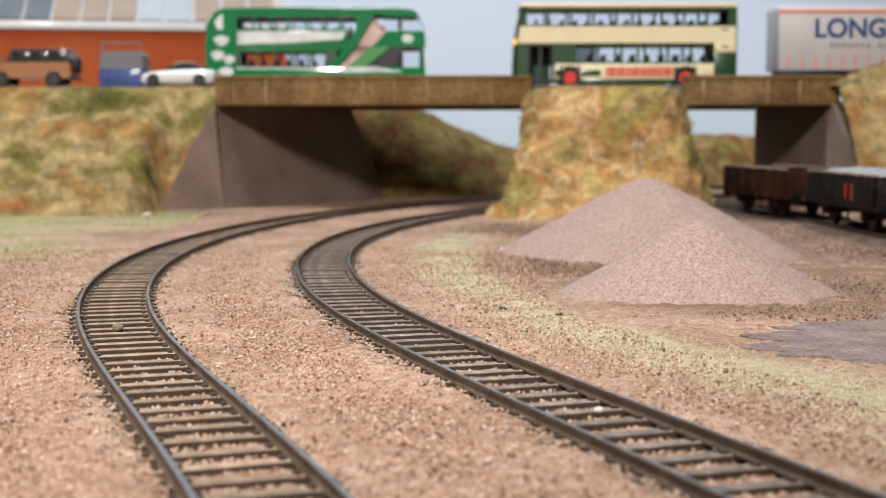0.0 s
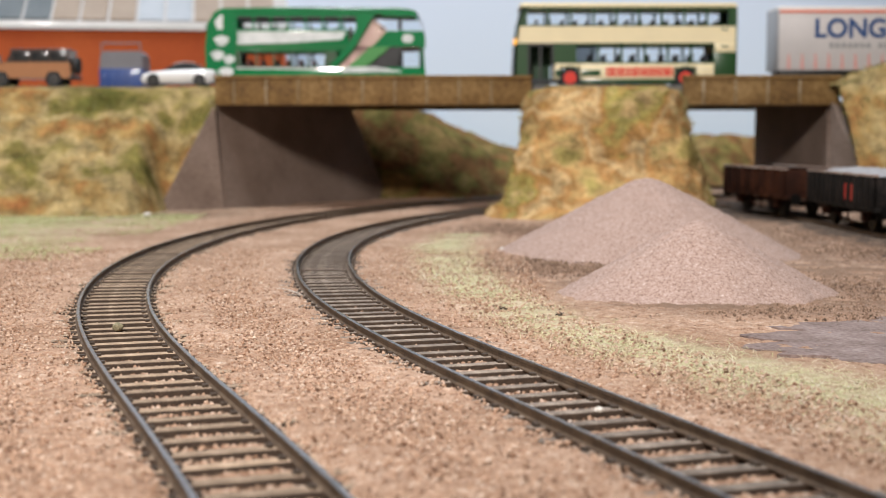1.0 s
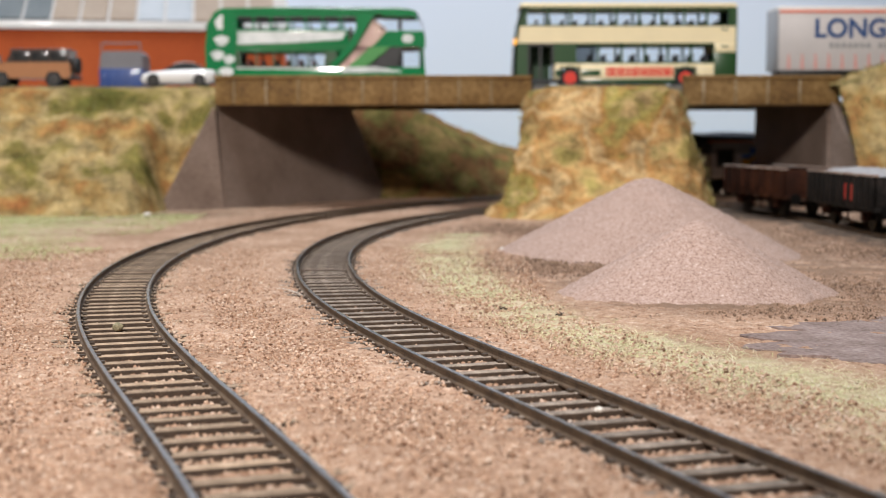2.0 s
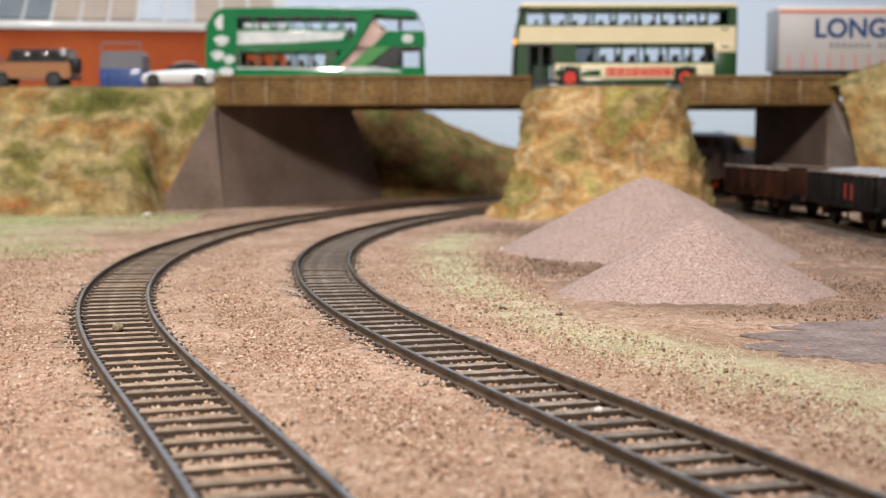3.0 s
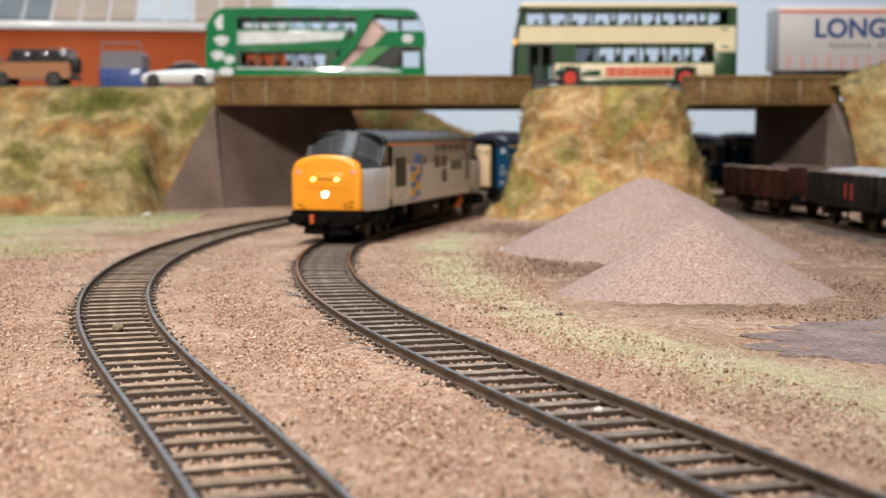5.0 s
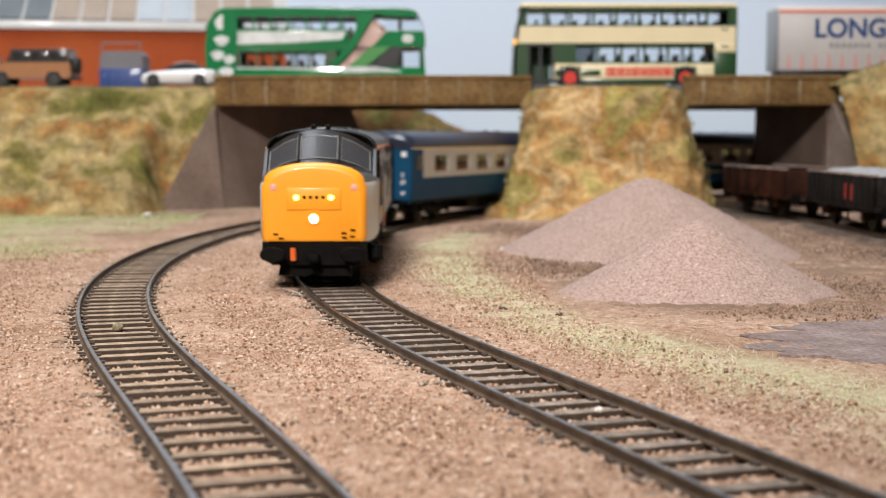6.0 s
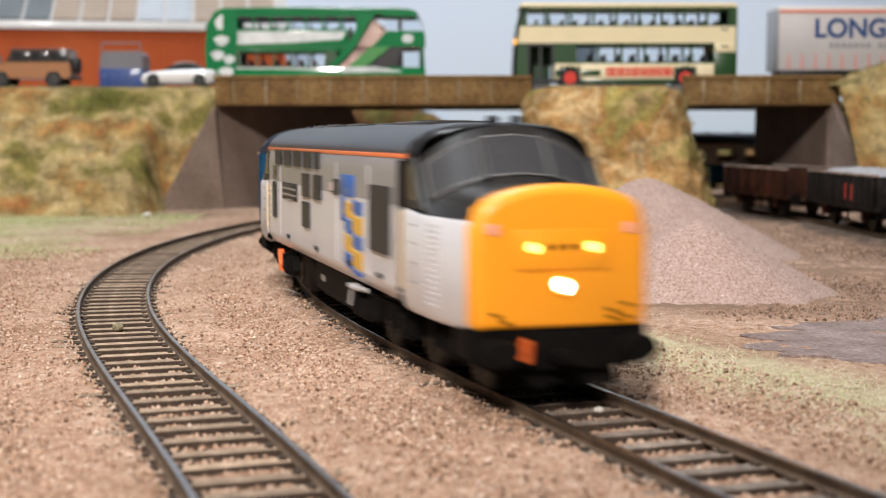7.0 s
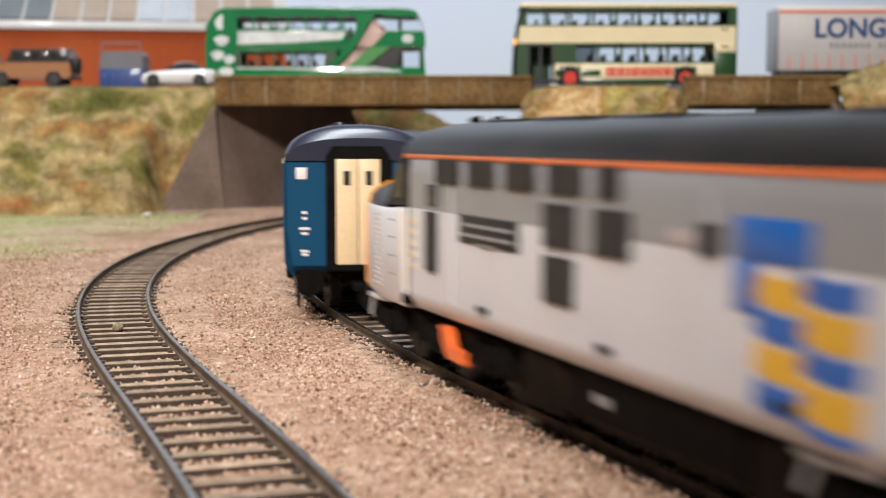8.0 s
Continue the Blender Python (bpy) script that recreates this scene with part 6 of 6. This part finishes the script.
def build_lorry(m):
    top = thing("lorry_trailer", "pale grey box trailer with navy lettering and red stripes", "lorry", m)
    L, W = 172.0, 16.4
    bm = bmesh.new()
    box(bm, 0, L, -W, W, 11.5, 53.0, 0.5)
    body = mm("trailer_box", bm, LORRY_GREY, top, "pale grey trailer box")
    bm = bmesh.new()
    box(bm, -0.3, L + 0.3, -W - 0.3, W + 0.3, 51.2, 53.8, 0.4)
    mm("roof_edge", bm, WHITE, body, "white top edge")
    bm = bmesh.new()
    box(bm, 0.6, L, -W - 0.45, -W + 0.2, 49.4, 51.3, 0.1)
    mm("red_line", bm, paint("salmon_line", (0.72, 0.20, 0.13), 0.45, 0.2), body, "salmon red line")
    for i in range(19):
        bm = bmesh.new()
        x = 6 + i * 8.9
        slab(bm, [(x, 12.5), (x + 2.4, 12.5), (x + 1.6, 22.5), (x + 0.6, 22.5)], "y", -W - 0.25, -W + 0.2)
        mm("red_dash", bm, paint("faded_salmon", (0.66, 0.30, 0.26), 0.5, 0.1) if i == 0 else bpy.data.materials["faded_salmon"], body)
    word("lettering", "LONG", 0.0172, NAVY, body, pose(0.0235, -W / 1000 - 0.0002, 0.0335, 90), "navy blue lettering")
    bm = bmesh.new()
    x = 34.0
    for w in (3, 2.8, 3, 2.6, 3, 2.8, 3, 0, 3, 3, 3):
        if w:
            box(bm, x, x + w, -W - 0.25, -W + 0.2, 26.4, 29.6)
        x += w + 1.2 if w else 4
    mm("lettering_bar", bm, MID_GREY, body, "grey unreadable lettering bars")
    bm = bmesh.new()
    box(bm, -0.4, 0.4, -W, W, 11.5, 52.0, 0.2)
    mm("rear_door_frame", bm, MID_GREY, body)
    bm = bmesh.new()
    box(bm, 2, L - 4, -10, 10, 8.5, 11.6, 0.3)
    box(bm, 2, 44, -W + 0.6, -W + 1.4, 7.8, 11.6, 0.2)
    mm("chassis", bm, GRILLE, top, "black chassis")
    for x in (24, 40, 56):
        for y in (-12.6, 12.6):
            road_wheel(top, x, y, 6.3, LORRY_GREY, "pale grey wheel rim")
    bm = bmesh.new()
    box(bm, L + 3, L + 30, -W, W, 8, 48, 2.5)
    mm("cab", bm, WHITE, top, "white cab")
    for x in (L + 22, L - 8):
        for y in (-12.6, 12.6):
            road_wheel(top, x, y, 6.3, LORRY_GREY, "pale grey wheel rim")
    return top


def build_saloon(m):
    top = thing("sports_car", "low white sports car parked at the embankment edge", "car", m, group="parked cars")
    W = 11.6
    rings = []
    for x, z0, z1, w in ((0, 4.0, 7.0, 0.72), (2, 2.2, 8.2, 0.9), (7, 1.8, 9.6, 1), (16, 1.8, 10.6, 1), (24, 1.8, 11.0, 1), (34, 1.8, 11.2, 1), (42, 1.8, 11.4, 1), (47, 2.4, 11.0, 0.92), (48.5, 4.0, 9.6, 0.8)):
        y = W * w
        rings.append([(x, -y * 0.86, z0), (x, -y, z0 + 1.2), (x, -y, z1 - 2.2), (x, -y * 0.86, z1), (x, y * 0.86, z1), (x, y, z1 - 2.2), (x, y, z0 + 1.2), (x, y * 0.86, z0)])
    bm = bmesh.new()
    loft(bm, rings)
    body = mm("body", bm, paint("car_white", (0.8, 0.8, 0.8), 0.15, 1.0), top, "glossy white body", smooth=60)
    bm = bmesh.new()
    prof = [(14.5, 10.6), (22, 14.6), (28, 15.8), (35, 15.2), (43, 11.2)]
    loft(bm, [[(x, y * (9.6 if i in (0, 4) else 8.2), z) for i, (x, z) in enumerate(prof)] for y in (-1, -0.9, 0.9, 1)])
    cabin = mm("cabin_glass", bm, CAB_GLASS, top, "dark cabin glass", smooth=60)
    bm = bmesh.new()
    slab(bm, [(21.0, 14.4), (28, 15.9), (36, 15.0), (35, 15.6), (28, 16.4), (22, 15.0)], "y", -7.6, 7.6)
    mm("roof", bm, bpy.data.materials["car_white"], cabin)
    for x in (9, 39):
        for y in (-10.2, 10.2):
            road_wheel(top, x, y, 4.2, GRILLE, "dark alloy wheel")
    bm = bmesh.new()
    box(bm, 0.4, 1.8, -9.5, -6.5, 6.6, 7.8, 0.3)
    mm("headlight", bm, CAB_GLASS, body)
    return top


def build_suv(m, coat, label, name):
    top = thing("off_road_car", label, "car", m, group="parked cars")
    W = 11.8
    bm = bmesh.new()
    slab(bm, [(0, 6), (0, 15.5), (16, 16.6), (58, 16.6), (58.5, 6), (52, 6), (50, 10), (44, 10), (42, 6), (17, 6), (15, 10), (9, 10), (7, 6)], "y", -W, W)
    bmesh.ops.bevel(bm, geom=list(bm.edges), offset=0.5, segments=2, affect="EDGES")
    body = mm("body", bm, coat, top, "glossy lower body")
    bm = bmesh.new()
    slab(bm, [(15, 16.4), (19.5, 24.4), (56.5, 24.4), (58, 16.4)], "y", -W * 0.94, W * 0.94)
    cabin = mm("cabin", bm, paint(name + "_pillar", (0.05, 0.035, 0.03), 0.3, 0.6), top, "dark cabin")
    for a, b in ((20.5, 31), (32.5, 43.5), (45, 55.5)):
        for y in (-1, 1):
            bm = bmesh.new()
            box(bm, a, b, *sorted((y * W * 0.93, y * W * 0.955)), 17.6, 23.2, 0.2)
            mm("side_window", bm, CAB_GLASS, cabin, "dark side window")
    bm = bmesh.new()
    box(bm, 18, 57, -W * 0.93, W * 0.93, 24.2, 25.6, 0.5)
    mm("roof", bm, bpy.data.materials[name + "_pillar"], cabin)
    for x in (12, 47):
        for y in (-10.0, 10.0):
            road_wheel(top, x, y, 5.6, CHROME, "silver wheel rim")
    bm = bmesh.new()
    cyl(bm, (60.2, 0, 14.8), (1, 0, 0), 5.6, 3.0, 24)
    mm("spare_wheel", bm, TYRE, top, "black spare wheel")
    for a, b in ((57.6, 60.0), (-1.6, 0.6)):
        bm = bmesh.new()
        box(bm, a, b, -W, W, 5.4, 8.4, 0.5)
        mm("bumper", bm, GRILLE, top, "dark bumper")
    return top


def build_container(m):
    top = thing("storage_container", "blue and grey storage container with a tubular rail", "container", m)
    blue = paint("container_blue", (0.03, 0.07, 0.24), 0.5, 0.2, 0.15)
    grey = paint("container_grey", (0.21, 0.20, 0.21), 0.6, 0.1, 0.1)
    bm = bmesh.new()
    box(bm, 0, 34, 0, 30, 0.8, 20.5, 0.6)
    body = mm("body", bm, blue, top, "blue ribbed body")
    for i in range(5):
        bm = bmesh.new()
        box(bm, 3 + i * 7, 4.2 + i * 7, -0.7, 0.4, 1.5, 17.5, 0.2)
        mm("rib", bm, blue, body)
    bm = bmesh.new()
    slab(bm, [(0, 20.5), (1.0, 31), (4, 34), (30, 34), (33, 31), (34, 20.5)], "y", 1, 29)
    mm("lid", bm, grey, top, "grey curved lid")
    bm = bmesh.new()
    for x in (2, 32):
        cyl(bm, (x, 1.5, 36), (0, 0, 1), 0.6, 9, 8)
    cyl(bm, (17, 1.5, 40.0), (1, 0, 0), 0.6, 30, 8)
    mm("top_rail", bm, grey, top, "pale tubular top rail")
    for x in (4, 30):
        bm = bmesh.new()
        box(bm, x - 1.5, x + 1.5, 2, 28, 0, 1.0, 0.2)
        mm("skid", bm, GRILLE, top)
    return top


def build_building(m):
    top = thing("industrial_building", "orange-red building with white eaves and a glazed roof", "building", m)
    wall = surface("orange_brickwork", ((0.38, 0.062, 0.010), (0.47, 0.084, 0.014), (0.53, 0.11, 0.021)), 0.8, 0, 14, 400, 0.2, 0.0004)
    L, D = 520, 200
    bm = bmesh.new()
    box(bm, -L, 0, 0, D, -3, 66)
    mm("wall", bm, wall, top, "orange-red brick wall")
    bm = bmesh.new()
    box(bm, -L - 4, 4, -5, 3, 63.5, 70.5, 0.8)
    mm("eave", bm, WHITE, top, "white eaves fascia")
    bm = bmesh.new()
    slab(bm, [(-3, 69), (D / 2, 128), (D + 3, 69), (D + 3, 66), (-3, 66)], "x", -L - 3, 3)
    roof = mm("roof", bm, paint("roof_pale", (0.55, 0.52, 0.5), 0.6, 0.1), top, "pale sheeted roof")
    panes = [surface("roof_tan", ((0.34, 0.26, 0.20), (0.42, 0.33, 0.26)), 0.6, 0, 30, 300, 0), surface("roof_light", ((0.45, 0.48, 0.52), (0.55, 0.58, 0.62)), 0.25, 0, 30, 300, 0), surface("roof_dark", ((0.13, 0.15, 0.16), (0.2, 0.22, 0.23)), 0.4, 0, 30, 300, 0)]
    for i in range(20):
        x = -10 - i * 25.2
        mat = panes[(0, 0, 0, 1, 1, 0, 0, 0, 2, 2)[i % 10]]
        bm = bmesh.new()
        lo = Vector((0, 1.5, 72.2))
        hi = Vector((0, D / 2 - 3, 127.0))
        slab(bm, [(lo.y, lo.z), (hi.y, hi.z), (hi.y - 0.9, hi.z + 1.6), (lo.y - 0.9, lo.z + 1.6)], "x", x - 22.4, x)
        mm("roof_pane", bm, mat, roof, "roof panel")
    return top


# ---------------------------------------------------------------- the place, put together
build_hall()
build_backdrop()
build_ground()
build_banks()
build_mound()
build_heap("tall pinkish grey heap of fine sand", 0.080, 0.545, 0.080, 0.074, 0.0295, 1.7, 0.80)
build_heap("low pinkish grey heap of fine sand", 0.0735, 0.400, 0.066, 0.058, 0.0215, 5.2, 0.66)
build_yard()
build_roads()
build_bridge()
ROAD_Z = 0.0752
build_green_bus(pose(-0.1665, 0.992, ROAD_Z))
build_cream_bus(pose(0.0468, 0.9465, ROAD_Z))
build_lorry(pose(0.2232, 0.9465, ROAD_Z))
build_saloon(pose(-0.1975, 0.918, ROAD_Z - 0.0002))
build_suv(pose(-0.3050, 0.935, ROAD_Z - 0.0002), paint("car_copper", (0.62, 0.30, 0.15), 0.22, 1.0, 0.06, 0.4), "copper off-road car with a spare wheel on its tail", "copper")
build_suv(pose(-0.372, 0.985, ROAD_Z - 0.0002), paint("car_teal", (0.02, 0.16, 0.19), 0.22, 1.0), "teal off-road car parked beyond the copper one", "teal")
build_container(pose(-0.2675, 1.085, ROAD_Z - 0.0002))
build_building(pose(-0.145, 1.29, ROAD_Z - 0.0002, 0, 0, 9))
build_wagon("grimy dark ribbed open wagon heaped with pale stone", WAGON_GREY, pose(0.2030, 0.656, 0, 0, 0, 0.5), 54, True, 13)
build_wagon("rusty brown open wagon standing in the siding", WAGON_RUST, pose(0.1900, 0.783, 0, 0, 0, 7), 50, False, 7)
loco, loco_bogies = build_loco()
coach = build_coach()
coaches = [coach] + [copy_thing(coach, pose(0, 0, 0)) for _ in range(2)]
build_verge()
build_tufts()
build_litter()
build_crumbs()
build_siding_bed()
build_grains()
build_track("outer curved railway track half buried in brown ballast", LEFT, -0.40, 3.0, -0.05, 1.0, SLEEPER)
build_track("inner curved railway track half buried in brown ballast", RIGHT, -0.43, 3.2, -0.05, 1.0, SLEEPER_DARK)
build_track("straight siding track under the standing wagons", SIDING, 0.0, 0.72, 0.2, 0.7, SLEEPER_DARK)


# ---------------------------------------------------------------- the train's run
RUN = ((0.0, 1.280), (1.6, 0.962), (3.0, 0.758), (3.5, 0.671), (4.5, 0.500), (6.0, 0.248), (7.0, 0.0612), (7.5, -0.0222), (8.0, -0.1035))


def s_front(t):
    """How far along the inner track the locomotive's nose is, eased from place to place."""
    k = max(i for i in range(len(RUN) - 1) if RUN[i][0] <= t)

    def slope(i):
        a, b = RUN[max(0, i - 1)], RUN[min(len(RUN) - 1, i + 1)]
        return (b[1] - a[1]) / (b[0] - a[0])
    (ta, sa), (tb, sb) = RUN[k], RUN[k + 1]
    h = tb - ta
    u = (t - ta) / h
    return sa * (1 + 2 * u) * (1 - u) ** 2 + slope(k) * h * u * (1 - u) ** 2 + sb * u * u * (3 - 2 * u) + slope(k + 1) * h * u * u * (u - 1)


def train_pose(t, back, half):
    """The pose of a vehicle whose middle is that far behind the nose, by its two bogie pivots."""
    s = s_front(t) + back
    xa, ya, _ = on_track(RIGHT, s - half)
    xb, yb, _ = on_track(RIGHT, s + half)
    return pose((xa + xb) / 2, (ya + yb) / 2, 0, 0, 0, math.degrees(math.atan2(ya - yb, xa - xb)))


def bogie_pose(t, back, half, end):
    """A bogie's pose in its vehicle's space: turned to the rails under its pivot."""
    body = train_pose(t, back, half)
    _, _, a = on_track(RIGHT, s_front(t) + back - end * half)
    turn = math.degrees(a) + 180 - math.degrees(body.to_euler().z)
    turn = (turn + 180) % 360 - 180
    return pose(end * half, 0, 0, 0, 0, turn)


def motions():
    steps = [i / 10 for i in range(81)]
    walk(loco, [(t, train_pose(t, 0.122, 0.074)) for t in steps])
    for hub, end in zip(loco_bogies, (1, -1)):
        walk(hub, [(t, bogie_pose(t, 0.122, 0.074, end)) for t in steps])
    for i, c in enumerate(coaches):
        back = 0.122 + 0.1235 + 0.1345 + 0.0335 + i * 0.272
        walk(c, [(t, train_pose(t, back, 0.092)) for t in steps])
        hubs = sorted((o for o in c.children if o.name.startswith("bogie")), key=lambda o: -o.matrix_basis.translation.x)
        for hub, end in zip(hubs, (1, -1)):
            walk(hub, [(t, bogie_pose(t, back, 0.092, end)) for t in steps])
    for w, r, m in WHEELS:
        rows = [(k / 30, m @ Matrix.Rotation((s_front(0) - s_front(k / 30)) * 1000 / r, 4, "Y")) for k in range(241)]
        walk(w, rows)


motions()
